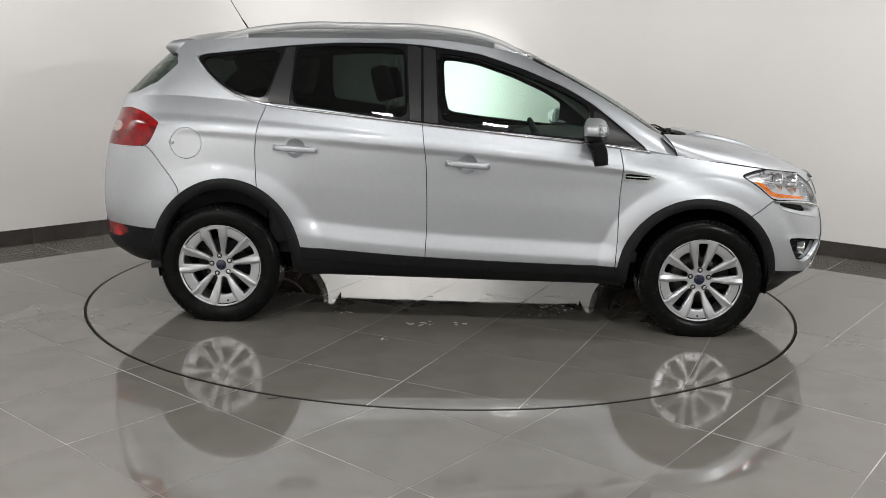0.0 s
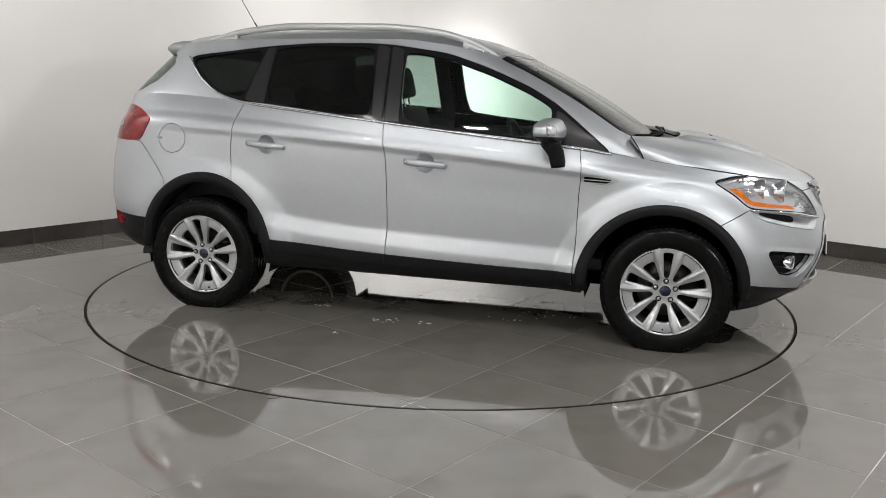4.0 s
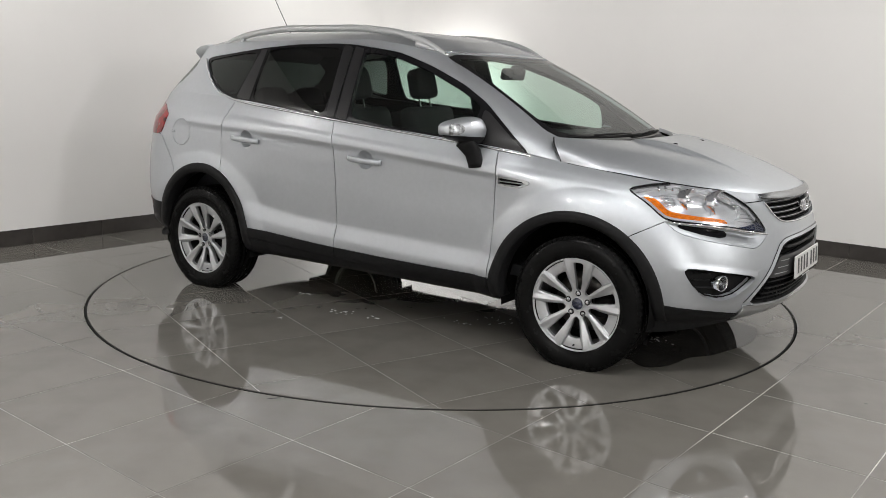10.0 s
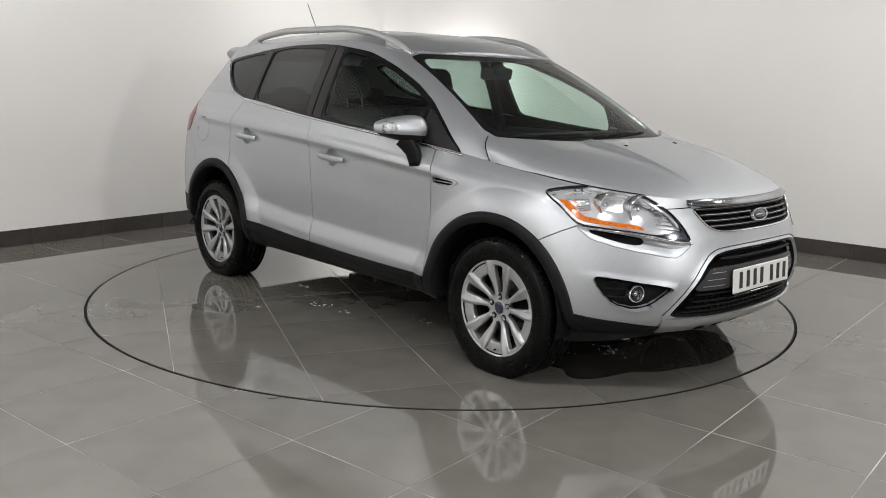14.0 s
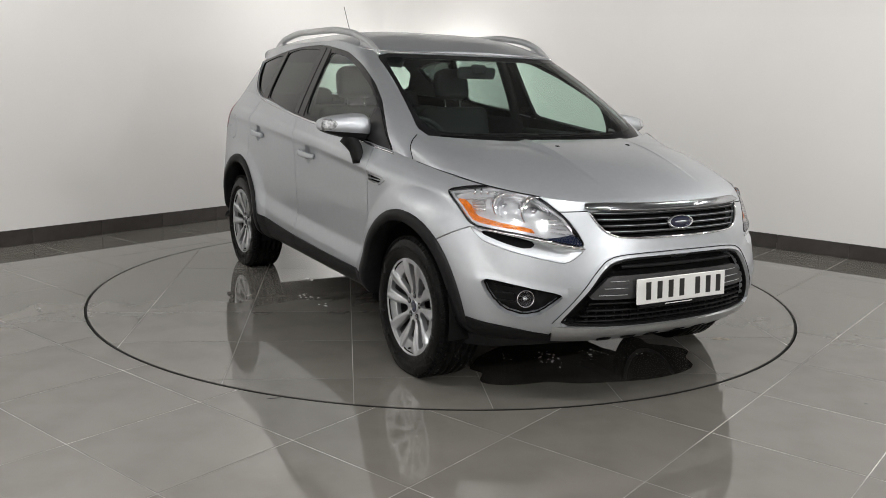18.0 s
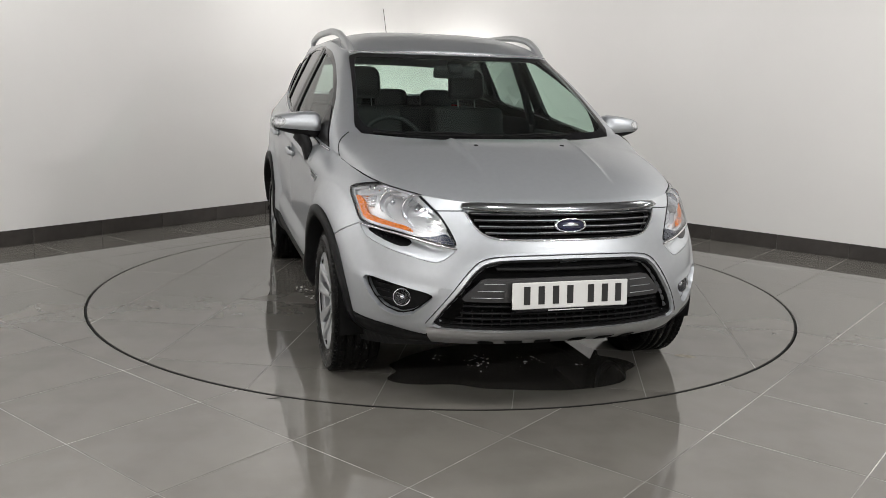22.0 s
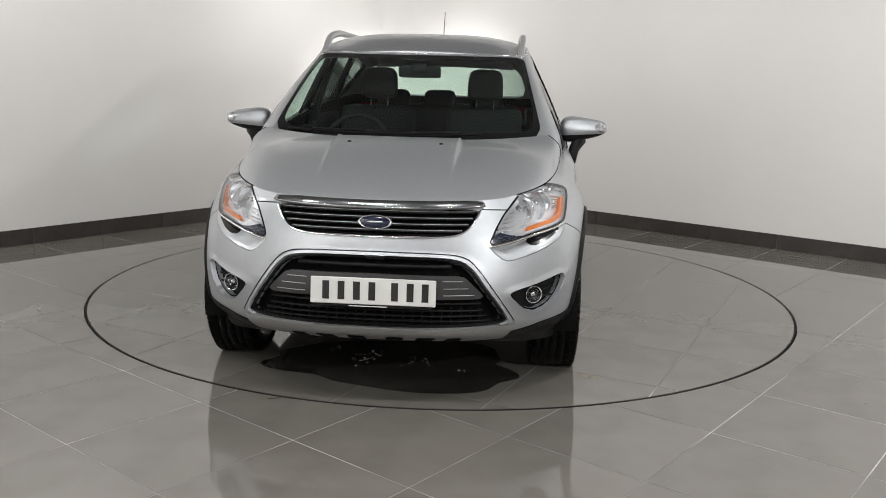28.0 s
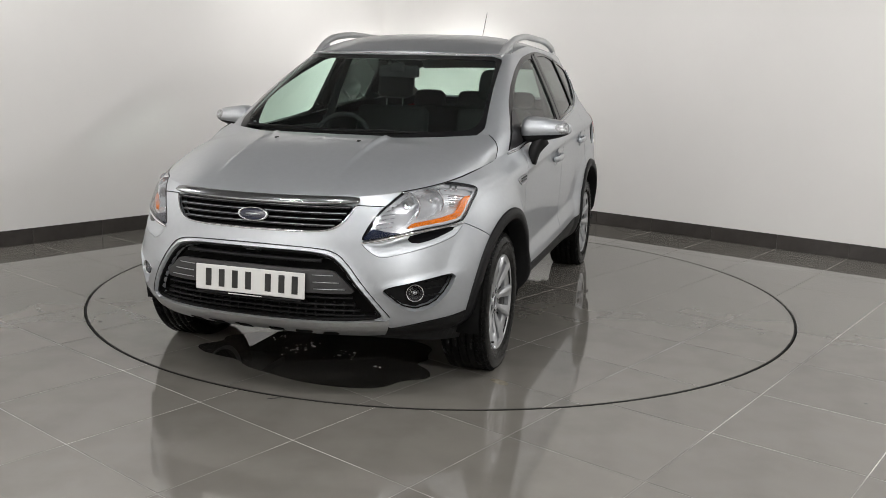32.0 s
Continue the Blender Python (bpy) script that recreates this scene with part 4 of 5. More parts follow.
        part("washer_jet", bm, PLASTIC, hood, "small black washer jet")
    # bright bar over the grille, at the bonnet's front edge
    pts = [nose_point(abs(a), .8815 + .008 * (a / .45) ** 2, .012) for a in np.linspace(0, .448, 24)]
    path = [Vector((p.x, -p.y, p.z)) for p in pts[::-1]] + pts[1:]
    bm = bmesh.new()
    blade = [(-.006, -.019), (-.013, -.013), (-.010, -.004), (.004, .014), (.012, .019), (.016, .014), (.012, -.019)]
    sweep(bm, path, lambda s: [(a, b * (1 - abs(2 * s - 1) ** 8 * .5)) for a, b in blade])
    part("bonnet_bar", bm, DARK_CHROME, hood, "chrome bar along the bonnet's front edge")
    return roof


FOG_IN = material("fog_reflector", (0.13, 0.13, 0.14), 0.2, metal=0.9, var=0.2, scale=60)


def front_lamps():
    for flip in (False, True):
        V, F = cut(LOW, front_in(inside(HEADLIGHT, .0025, arc)))
        lamp = shell("headlight", V, F, LENS, CAR, "clear headlight with amber indicator and chrome bowls", depth=0.0, offset=0.002, mirror=flip)
        shell("lamp_housing", V, F, LAMP_IN, lamp, "bright ribbed reflector", depth=-0.05, offset=-0.052, mirror=flip)
        V2, F2 = cut(LOW, front_in(inside(HEADLIGHT, .0, arc)), lambda V: .0045 - sdf(HEADLIGHT, arc(V)))
        shell("lamp_seal", V2, F2, GLOSS_BLACK, lamp, "black lens edge", depth=0.008, offset=0.0012, mirror=flip)
        V, F = cut(LOW, front_in(inside(AMBER_IN, 0, arc)))
        shell("indicator", V, F, AMBER, lamp, "amber indicator lens", depth=0.015, offset=-0.012, mirror=flip)
        V, F = cut(LOW, front_in(inside(NAVY_IN, 0, arc)))
        shell("inner_corner", V, F, NAVY, lamp, "dark blue inner corner", depth=0.01, offset=-0.002, mirror=flip)
        # pale bezel round the bowls
        V, F = cut(LOW, front_in(inside(HEADLIGHT, .006, arc)))
        for a, z, r in ((.664, .850, .064), (.808, .864, .056)):
            p, ax = np.array(nose_point(a, z, -.076)), np.array((math.cos(radians(14)), -math.sin(radians(14)), 0))
            away_ = lambda V: np.linalg.norm((V - p) - ((V - p) @ ax)[:, None] * ax, axis=1) - r * 1.0
            V, F = cut((V, F), away_)
        shell("lamp_bezel", V, F, LAMP_IN, lamp, "pale silver lamp bezel", depth=0.03, offset=-0.028, mirror=flip)
        side = lambda p: Vector((p.x, -p.y, p.z)) if flip else p
        for a, z, r in ((.664, .850, .064), (.808, .864, .056)):
            p = nose_point(a, z, -.076)
            m = pose(p.x, p.y, p.z, 0, 0, -90 - 14 * (1)) if not flip else pose(p.x, -p.y, p.z, 0, 0, -90 + 14)
            bm = bmesh.new()
            prof = [(0, -.014), (r * .35, -.011), (r * .62, .002), (r * .85, .020), (r * .97, .036), (r, .041), (r * 1.05, .038), (r * 1.07, .026), (r * 1.07, -.01)]
            lathe(bm, [(q, h) for q, h in prof], 40, m)
            bowl = part("bowl", bm, BOWL, lamp, "chrome reflector bowl")
            bm = bmesh.new()
            lathe(bm, [(0, .026), (r * .16, .023), (r * .26, .010), (r * .28, -.008)], 24, m)
            part("bulb_cap", bm, CHROME, bowl, "bright bulb shield")
            bm = bmesh.new()
            lathe(bm, [(r * .96, .036), (r * .99, .042), (r * 1.04, .042), (r * 1.07, .036), (r * 1.04, .031), (r * .98, .031)], 40, m, close=True)
            part("bowl_ring", bm, CHROME, bowl, "bright ring")
        # upright ribs along the upper edge, level ribs behind the indicator, steps towards the nose
        lines = [((.955 - i * .033, .921 + .004 * min(i, 4), -.014), (.948 - i * .033, .905 + .004 * min(i, 4), -.018), .0075) for i in range(7)]
        lines += [((.955 - .006 * i, .880 - i * .0085, -.018), (.882 - .002 * i, .886 - i * .0085, -.024), .0024) for i in range(6)]
        lines += [((.612 - .004 * i, .895 - i * .017, -.030), (.585 - .012 * i, .895 - i * .018, -.012), .0022) for i in range(8)]
        for (a0, z0, o0), (a1, z1, o1), w in lines:
            p, q = side(nose_point(a0, z0, o0)), side(nose_point(a1, z1, o1))
            bm = bmesh.new()
            sweep(bm, [p, (p + q) / 2, q], oval(w * .8, w, 8))
            part("rib", bm, CHROME, lamp)
        # bright inner rim along the lens
        V2, F2 = cut(LOW, front_in(inside(HEADLIGHT, .007, arc)), lambda V: .017 - sdf(HEADLIGHT, arc(V)), lambda V: arc(V)[:, 0] - .50)
        shell("lens_rim", V2, F2, LAMP_IN, lamp, "pale inner rim", depth=0.012, offset=-0.010, mirror=flip)
        brow = rounded([(1.06, .902), (.99, .930), (.83, .945), (.74, .939), (.665, .920), (.61, .890), (.57, .855), (.60, .868), (.66, .902), (.73, .916), (.83, .918), (.94, .902), (1.03, .885)], 1, .15)
        V2, F2 = cut(LOW, front_in(inside(brow, 0, arc)))
        shell("lamp_brow", V2, F2, LAMP_IN, lamp, "pale reflector brow", depth=0.02, offset=-0.021, mirror=flip)
        # bright strip below the lens
        pts = [nose_point(a, z, .003) for a, z in zip(np.linspace(.448, .93, 26), curve((.445, .54, .615, .70, .93), (.7165, .7305, .7445, .7565, .7735))(np.linspace(.448, .93, 26)))]
        pts = [Vector((p.x, p.y * (-1 if flip else 1), p.z)) for p in pts]
        bm = bmesh.new()
        sweep(bm, pts, lambda s: oval(.004, .0035 + .003 * math.sin(math.pi * min(1, s + .15)), 10))
        part("bright_strip", bm, CHROME, lamp, "chrome strip below the lens")
        # fog lamp
        p = nose_point(.637 + .03, .492, -.022)
        y = p.y * (-1 if flip else 1)
        m = pose(p.x - .004, y, p.z, 0, 0, -90 + (-20 if not flip else 20))
        bm = bmesh.new()
        lathe(bm, [(.0335, .004), (.0355, .011), (.0375, .010), (.038, 0), (.038, -.03)], 36, m)
        fog = part("fog_lamp", bm, CHROME, CAR, "round fog lamp with chrome ring")
        bm = bmesh.new()
        lathe(bm, [(0, .012), (.02, .010), (.032, .002)], 30, m)
        part("fog_lens", bm, LENS, fog, "clear lens")
        bm = bmesh.new()
        lathe(bm, [(0, -.022), (.018, -.016), (.028, -.002), (.032, .004)], 30, m)
        part("fog_bowl", bm, FOG_IN, fog, "dark reflector")
        bm = bmesh.new()
        lathe(bm, [(0, .004), (.010, .002), (.013, -.012)], 18, m)
        part("fog_bulb", bm, CHROME, fog)
        for z in (.47, .505, .535):
            a0 = .70 if z < .5 else .72
            pts = [nose_point(a, z + .02 * (a - .7), -.030) for a in np.linspace(a0, .80, 8)]
            pts = [Vector((q.x, q.y * (-1 if flip else 1), q.z)) for q in pts]
            bm = bmesh.new()
            sweep(bm, pts, oval(.008, .004, 8))
            part("fog_fin", bm, PLASTIC, fog)


def across(a_max, z, out, shape, n=31, drop=0.0):
    """A bar that follows the nose from one side to the other."""
    pts = [nose_point(a, z - drop * (a / a_max) ** 2, out) for a in np.linspace(0, a_max, n)]
    path = [Vector((p.x, -p.y, p.z)) for p in pts[::-1]] + pts[1:]
    bm = bmesh.new()
    return sweep(bm, path, shape)


def grilles(bumper):
    for z, a in ((.782, .345), (.806, .372), (.831, .393), (.856, .407)):
        part("grille_slat", across(a, z, -.014, oval(.014, .0052, 10, 2.6), 16), SATIN_BLACK, bumper, "dark grille slat")
        part("slat_edge", across(a, z + .0035, -.0015, oval(.002, .0016, 6), 16), SATIN_SILVER, bumper, "thin bright slat edge")
    path = [nose_point(float(a), float(z), .002) for a, z in zip(curve(range(7), (0, .15, .29, .345, .385, .410, .430))(np.linspace(0, 6, 30)), curve(range(7), (.7565, .7575, .763, .777, .807, .838, .866))(np.linspace(0, 6, 30)))]
    bm = bmesh.new()
    sweep(bm, [Vector((p.x, -p.y, p.z)) for p in path[::-1]] + path[1:], oval(.006, .0042, 8))
    part("grille_frame", bm, CHROME, bumper, "thin chrome grille frame")
    # groove round the lower mouth
    path = [nose_point(float(a), float(z), .0048) for a, z in zip(curve(range(9), (0, .12, .2, .31, .360, .402, .447, .492, .562))(np.linspace(0, 8, 44)), curve(range(9), (.699, .698, .6965, .689, .671, .625, .556, .490, .396))(np.linspace(0, 8, 44)))]
    bm = bmesh.new()
    sweep(bm, [Vector((p.x, -p.y, p.z)) for p in path[::-1]] + path[1:], oval(.0022, .0022, 6))
    part("groove", bm, SATIN_BLACK, bumper, "thin dark groove round the mouth")
    # black ends of the skirt before the wheels
    for s in (-1, 1):
        bm = bmesh.new()
        top, low = [], []
        for x in np.linspace(1.700, 2.02, 14):
            y = SKIN.side(x, .315) * -s
            k = (x - 1.70) / .32
            top.append(bm.verts.new((x, y - s * .012, .335)))
            low.append(bm.verts.new((x - .02 * (1 - k), y - s * (.045 + .04 * k), .225 + .06 * k ** 1.5)))
        for i in range(13):
            bm.faces.new((top[i], top[i + 1], low[i + 1], low[i]))
        back = [bm.verts.new((1.70, s * .60, z)) for z in (.335, .235)]
        bm.faces.new((top[0], low[0], back[1], back[0]))
        bmesh.ops.recalc_face_normals(bm, faces=bm.faces)
        part("skirt_end", bm, PLASTIC, bumper, "black plastic skirt end", smooth=False)
    # cover of the towing eye
    V, F = cut(LOW, front_in(inside([(.447, .553), (.507, .560), (.512, .524), (.443, .517)], 0, arc), 1.7))
    shell("tow_cover", V, F, PAINT, bumper, depth=0.004, offset=0.0022)
    # badge: a blue oval in a bright rim
    m = pose(2.176, 0, .816, 9, 0, -90)
    bm = bmesh.new()
    lathe(bm, [(0, .006), (.055, .006), (.062, .004)], 48, m @ Matrix.Diagonal((1.0, 1, .42, 1)))
    badge = part("badge", bm, BLUE, bumper, "blue oval badge with a bright rim")
    bm = bmesh.new()
    lathe(bm, [(.060, .004), (.063, .009), (.069, .009), (.072, .002), (.071, -.02), (.06, -.02)], 48, m @ Matrix.Diagonal((1.0, 1, .42, 1)))
    part("badge_rim", bm, CHROME, badge, "chrome rim")
    bm = bmesh.new()
    lathe(bm, [(0, .0075), (.034, .0072), (.036, .005)], 30, m @ Matrix.Diagonal((1.0, 1, .12, 1)))
    part("badge_mark", bm, ALLOY, badge, "plain pale mark")
    # lower grille
    part("mouth_bar", across(.30, .640, -.022, oval(.02, .008, 10, 3)), PLASTIC, bumper)
    V, F = cut(LOW_ALL, front_in(inside(rounded([(-.4, .612), (.335, .604), (.352, .596), (.43, .508), (.40, .500), (-.4, .500)], 1, .1), 0, arc), 1.8))
    shell("plinth", V, F, PLINTH, bumper, "dark grey plate plinth", depth=0.03, offset=-0.014)
    for z, a in ((.482, .42),):
        part("mouth_slat", across(a, z, -.028, oval(.012, .0045, 8, 3), 16), PLASTIC, bumper, "black grille slat")
    for z, a in ((.45, .43), (.425, .45), (.402, .47)):
        part("mouth_slat", across(a, z, -.028, oval(.012, .0045, 8, 3), 16), PLASTIC, bumper, "black grille slat")
    for i in range(-11, 12):
        y = i * .040
        bm = bmesh.new()
        x = SKIN.nose(y, .43) - .036
        box(bm, x - .006, x + .006, y - .0025, y + .0025, .392, .462)
        part("mouth_rib", bm, PLASTIC, bumper, smooth=False)
    for s in (-1, 1):
        for z, a0, a1 in ((.579, .263, .343), (.549, .266, .366), (.520, .268, .388)):
            pts = [nose_point(a, z, -.0135) for a in np.linspace(a0, a1, 6)]
            bm = bmesh.new()
            sweep(bm, [Vector((p.x, p.y * -s, p.z)) for p in pts], oval(.0022, .0018, 6))
            part("bright_line", bm, SATIN_SILVER, bumper, "thin silver line")
    # number plate: characters shown as plain bars
    tilt = 4
    m = pose(2.218, 0, .532, 0, -tilt, 0)
    bm = bmesh.new()
    box(bm, -.004, .004, -.26, .26, -.0555, .0555, .003, 1, m)
    plate = part("number_plate", bm, PLATE, CAR, "white number plate with plain black bars", smooth=False)
    for y in (-.196, -.132, -.068, -.004, .090, .154, .216):
        bm = bmesh.new()
        box(bm, .0042, .0054, y - .014, y + .014, -.0365, .0395, m=m)
        part("plate_bar", bm, INK, plate, "plain black bar", smooth=False)
    bm = bmesh.new()
    box(bm, -.006, .002, -.245, .245, -.068, -.0565, .002, 1, m)
    part("plate_holder", bm, GLOSS_BLACK, plate, "black holder strip", smooth=False)
    bm = bmesh.new()
    box(bm, .0022, .0032, -.10, .06, -.0645, -.0605, m=m)
    part("holder_bar", bm, PLATE, plate, "small pale bar", smooth=False)
    # slots in the lip's lower edge
    for a0, a1 in ((.035, .115), (.165, .245), (.29, .36)):
        V, F = cut(LOW, front_in(inside([(a0, .300), (a1, .301), (a1 + .014, .328), (a0 + .014, .327)], 0, arc), 1.8))
        pair(shell("lip_slot", V, F, SHELL, bumper, "dark slot", depth=0.0, offset=0.0095), bumper)


def arch_mouldings():
    for c, a_in, b_in, a_out, b_out, b0, b1 in ((1.322, .392, .398, .455, .452, -6, 186), (-1.322, .374, .428, .432, .488, -5, 184)):
        rows = []
        for deg in np.linspace(b0, b1, 60):
            t = radians(deg)
            ring = []
            for s, out in ((1.03, -.030), (1.0, .006), (.93, .013), (.5, .015), (.07, .013), (.0, .004), (.0, -.08)):
                x = c + (a_in + (a_out - a_in) * s) * math.cos(t)
                z = HUB_Z + (b_in + (b_out - b_in) * s) * math.sin(t)
                xo = c + a_out * 1.0 * math.cos(t)
                zo = HUB_Z + b_out * 1.0 * math.sin(t)
                y = .35 * SKIN.side(xo, max(zo, .26)) + .65 * SKIN.side(x, max(z, .26))
                ring.append((x, y - out, z))
            rows.append(ring)
        g = np.array(rows)
        V = g.reshape(-1, 3)
        F = grid_faces(*g.shape[:2])
        ob = shell("arch_moulding", V, F, PLASTIC, CAR, "black plastic wheel arch moulding", depth=0.0)
        pair(ob)
        # liner inside the wheel housing
        bm = bmesh.new()
        R = .40
        ring = []
        for deg in np.linspace(-12, 192, 30):
            t = radians(deg)
            ring.append([bm.verts.new((c + (R + .002) * math.cos(t), y, HUB_Z + (.405 if c > 0 else .435) * math.sin(t))) for y in (-.885, -.52)])
        for p, q in zip(ring, ring[1:]):
            bm.faces.new((p[0], q[0], q[1], p[1]))
        bm.faces.new([p[1] for p in ring])
        pair(part("wheel_housing", bm, SHELL, CAR, "black wheel housing liner"))


# ---- wheels ----
def sag(bm):
    """Flattens a tyre where it stands, its side bulging a little there."""
    for v in bm.verts:
        low = max(0, -v.co.z - .25) / .09
        v.co.y += math.copysign(.006 * low, v.co.y) if abs(v.co.y) > .09 else 0
        v.co.z = max(v.co.z, -AXLE_Z - .0002)


def wheel(front, left):
    """Alloy wheel with five pairs of spokes; the outer face looks along -y."""
    hub = Vector((AXLE if front else REAR_AXLE, .79 if left else -.79, AXLE_Z))
    root = new("wheel")
    root.parent = CAR
    tagged(root, "ten-spoke silver alloy wheel with black road tyre")
    turn = pose(0, 0, 0, 0, 0, 180) if left else Matrix()
    roll = pose(0, 0, 0, 0, (-10, 9, 1, 30)[int(front) * 2 + int(left)], 0)
    root.matrix_basis = Matrix.Translation(hub) @ turn
    if "tyre" not in WHEEL:
        bm = bmesh.new()
        R = .342
        prof = [(.222, -.092), (.236, -.104), (.262, -.114), (.290, -.1165), (.314, -.112), (.329, -.104), (.338, -.094), (R - .001, -.080)]
        for y in (-.052, -.014, .026, .062):
            prof += [(R, y - .006), (R - .007, y - .004), (R - .007, y + .004), (R, y + .006)]
        prof += [(R - .001, .080), (.338, .094), (.329, .104), (.314, .112), (.29, .116), (.25, .11), (.222, .092)]
        lathe(bm, prof, 96)
        WHEEL["tyre"] = bm
        sag(bm)
        # shoulder blocks
        bm2 = bmesh.new()
        for i in range(72):
            a = 360 * i / 72
            box(bm2, -.0135, .0135, -.098, -.066, R - .014, R - .0012, m=pose(0, 0, 0, 0, a, 0) @ pose(0, 0, 0, 0, 0, 8))
            box(bm2, -.0085, .0085, -.011, .011, -.006, .0008, m=pose(0, 0, 0, 0, a + 2.5, 0) @ pose(0, -.1005, .3335, 48, 0, 0))
        WHEEL["blocks"] = bm2
        sag(bm2)
        bm3 = bmesh.new()
        lathe(bm3, [(.226, -.098), (.231, -.103), (.235, -.103), (.237, -.098), (.235, -.09), (.222, -.084), (.212, -.060), (.205, -.01), (.205, .09), (.225, .1)], 96)
        WHEEL["barrel"] = bm3
        # inner barrel, in a darker alloy than the rim's lip
        bm4 = bmesh.new()
        lathe(bm4, [(.2215, -.082), (.210, -.060), (.203, -.01), (.203, .09), (.20, .09), (.20, -.01), (.207, -.062)], 72)
        WHEEL["inner"] = bm4
        # the spoke face: a dished disc with windows cut through it
        nr, na = 56, 560
        rr, aa = np.linspace(.030, .2295, nr), np.linspace(0, 2 * np.pi, na)

        def windows(V):
            r, a = np.hypot(V[:, 0], V[:, 2]), np.arctan2(V[:, 2], V[:, 0])
            d = np.full(len(V), 1.0)
            for k in range(5):
                for base, r0, r1, w0, w1 in ((90, .068, .211, .0125, .0270), (126, .066, .172, .0110, .0370)):
                    c = radians(base + 72 * k)
                    da = (a - c + np.pi) % (2 * np.pi) - np.pi
                    u, w = r * np.cos(da), np.abs(r * np.sin(da))
                    t = np.clip((u - r0) / (r1 - r0), 0, 1)
                    half = w0 + (w1 - w0) * t
                    e0, e1 = np.maximum(r0 + w0 - u, 0), np.maximum(u - (r1 - half * .5), 0)
                    dd = np.hypot(w, e0 * 1.0) - half
                    dd = np.where(u > r1 - half * .5, ((w / np.maximum(half, 1e-6)) ** 3 + (e1 / np.maximum(half * .5, 1e-6)) ** 3) ** (1 / 3) * half - half, dd)
                    d = np.minimum(d, np.where(u > 0, dd, 1.0))
            return d
        g = np.stack([rr[:, None] * np.cos(aa), np.zeros((nr, na)), rr[:, None] * np.sin(aa)], -1)
        edge = np.clip(windows(g.reshape(-1, 3)).reshape(nr, na), 0, 1)
        r = rr[:, None] + 0 * aa
        # flat blades from the hub to the rim's edge, chamfered at the openings; sunk webs between the pairs
        dish = -.072 - .034 * smooth(.05, .222, r) ** 0.8
        pairs = np.abs((aa - radians(90) + np.pi / 5) % (2 * np.pi / 5) - np.pi / 5)
        off = r * np.sin(radians(36) - pairs)
        reach = .043 + .42 * (r - .18)
        web = np.clip((reach - off) / .006, 0, 1) * smooth(.120, .160, r) * smooth(.2300, .2215, r)
        chamfer = np.clip(1 - edge / .009, 0, 1) ** 2 * smooth(.07, .09, r)
        fold = .32 * np.clip(np.abs(r * np.sin(pairs - radians(18))), 0, .022) * smooth(.07, .11, r)
        g[..., 1] = dish + .016 * web + .004 * chamfer + fold * (1 - web)
        WHEEL["face"] = cut(g, windows)
    tyre = part("tyre", WHEEL["tyre"].copy(), TYRE, root, "black road tyre")
    tagged(part("tread", WHEEL["blocks"].copy(), TREAD, tyre, smooth=False), kind="stuff")
    rim = part("rim", WHEEL["barrel"].copy(), ALLOY, root, "silver alloy rim")
    rim.matrix_basis = roll
    part("barrel", WHEEL["inner"].copy(), BARREL, rim, "dark inner barrel")
    V, F = WHEEL["face"]
    shell("spokes", V, F, ALLOY, rim, depth=0.022, away=(0, 2, 0), along=(0, -1, 0)).data.set_sharp_from_angle(angle=radians(32))
    bm = bmesh.new()
    lathe(bm, [(0, -.0765), (.026, -.0760), (.030, -.074), (.031, -.066)], 32)
    cap = part("centre_cap", bm, BLUE, rim, "dark blue centre cap")
    bm = bmesh.new()
    lathe(bm, [(.029, -.074), (.031, -.0775), (.034, -.0765), (.035, -.06)], 32)
    part("cap_ring", bm, ALLOY, rim)
    for k in range(5):
        c = radians(90 + 72 * k)
        x, z = .0545 * math.cos(c), .0545 * math.sin(c)
        bm = bmesh.new()
        lathe(bm, [(0, -.080), (.0075, -.0795), (.0095, -.076), (.0095, -.05)], 6, pose(x, 0, z))
        part("wheel_nut", bm, CHROME, rim, smooth=False)
        bm = bmesh.new()
        lathe(bm, [(.0098, -.0742), (.0148, -.0738), (.0155, -.070)], 20, pose(x, 0, z))
        part("nut_well", bm, SHELL, rim)
    bm = bmesh.new()
    lathe(bm, [(0, -.004), (.0035, -.004), (.0045, .0), (.0045, .012)], 10, pose(.05 * math.cos(radians(-85)) + .0, -.098, -.206))
    part("valve", bm, RUBBER, rim)
    bm = bmesh.new()
    lathe(bm, [(.05, .0), (.15, .0), (.152, .012), (.15, .024), (.05, .024)], 64, close=True)
    part("brake_disc", bm, DISC, root, "grey steel brake disc")
    bm = bmesh.new()
    box(bm, .07, .175, -.035, .05, -.06, .06, .012, 2)
    part("brake_calliper", bm, SHELL, root)
    bm = bmesh.new()
    lathe(bm, [(0, .03), (.205, .03), (.205, .06), (0, .06)], 40)
    part("back_plate", bm, SHELL, root)


WHEEL = {}


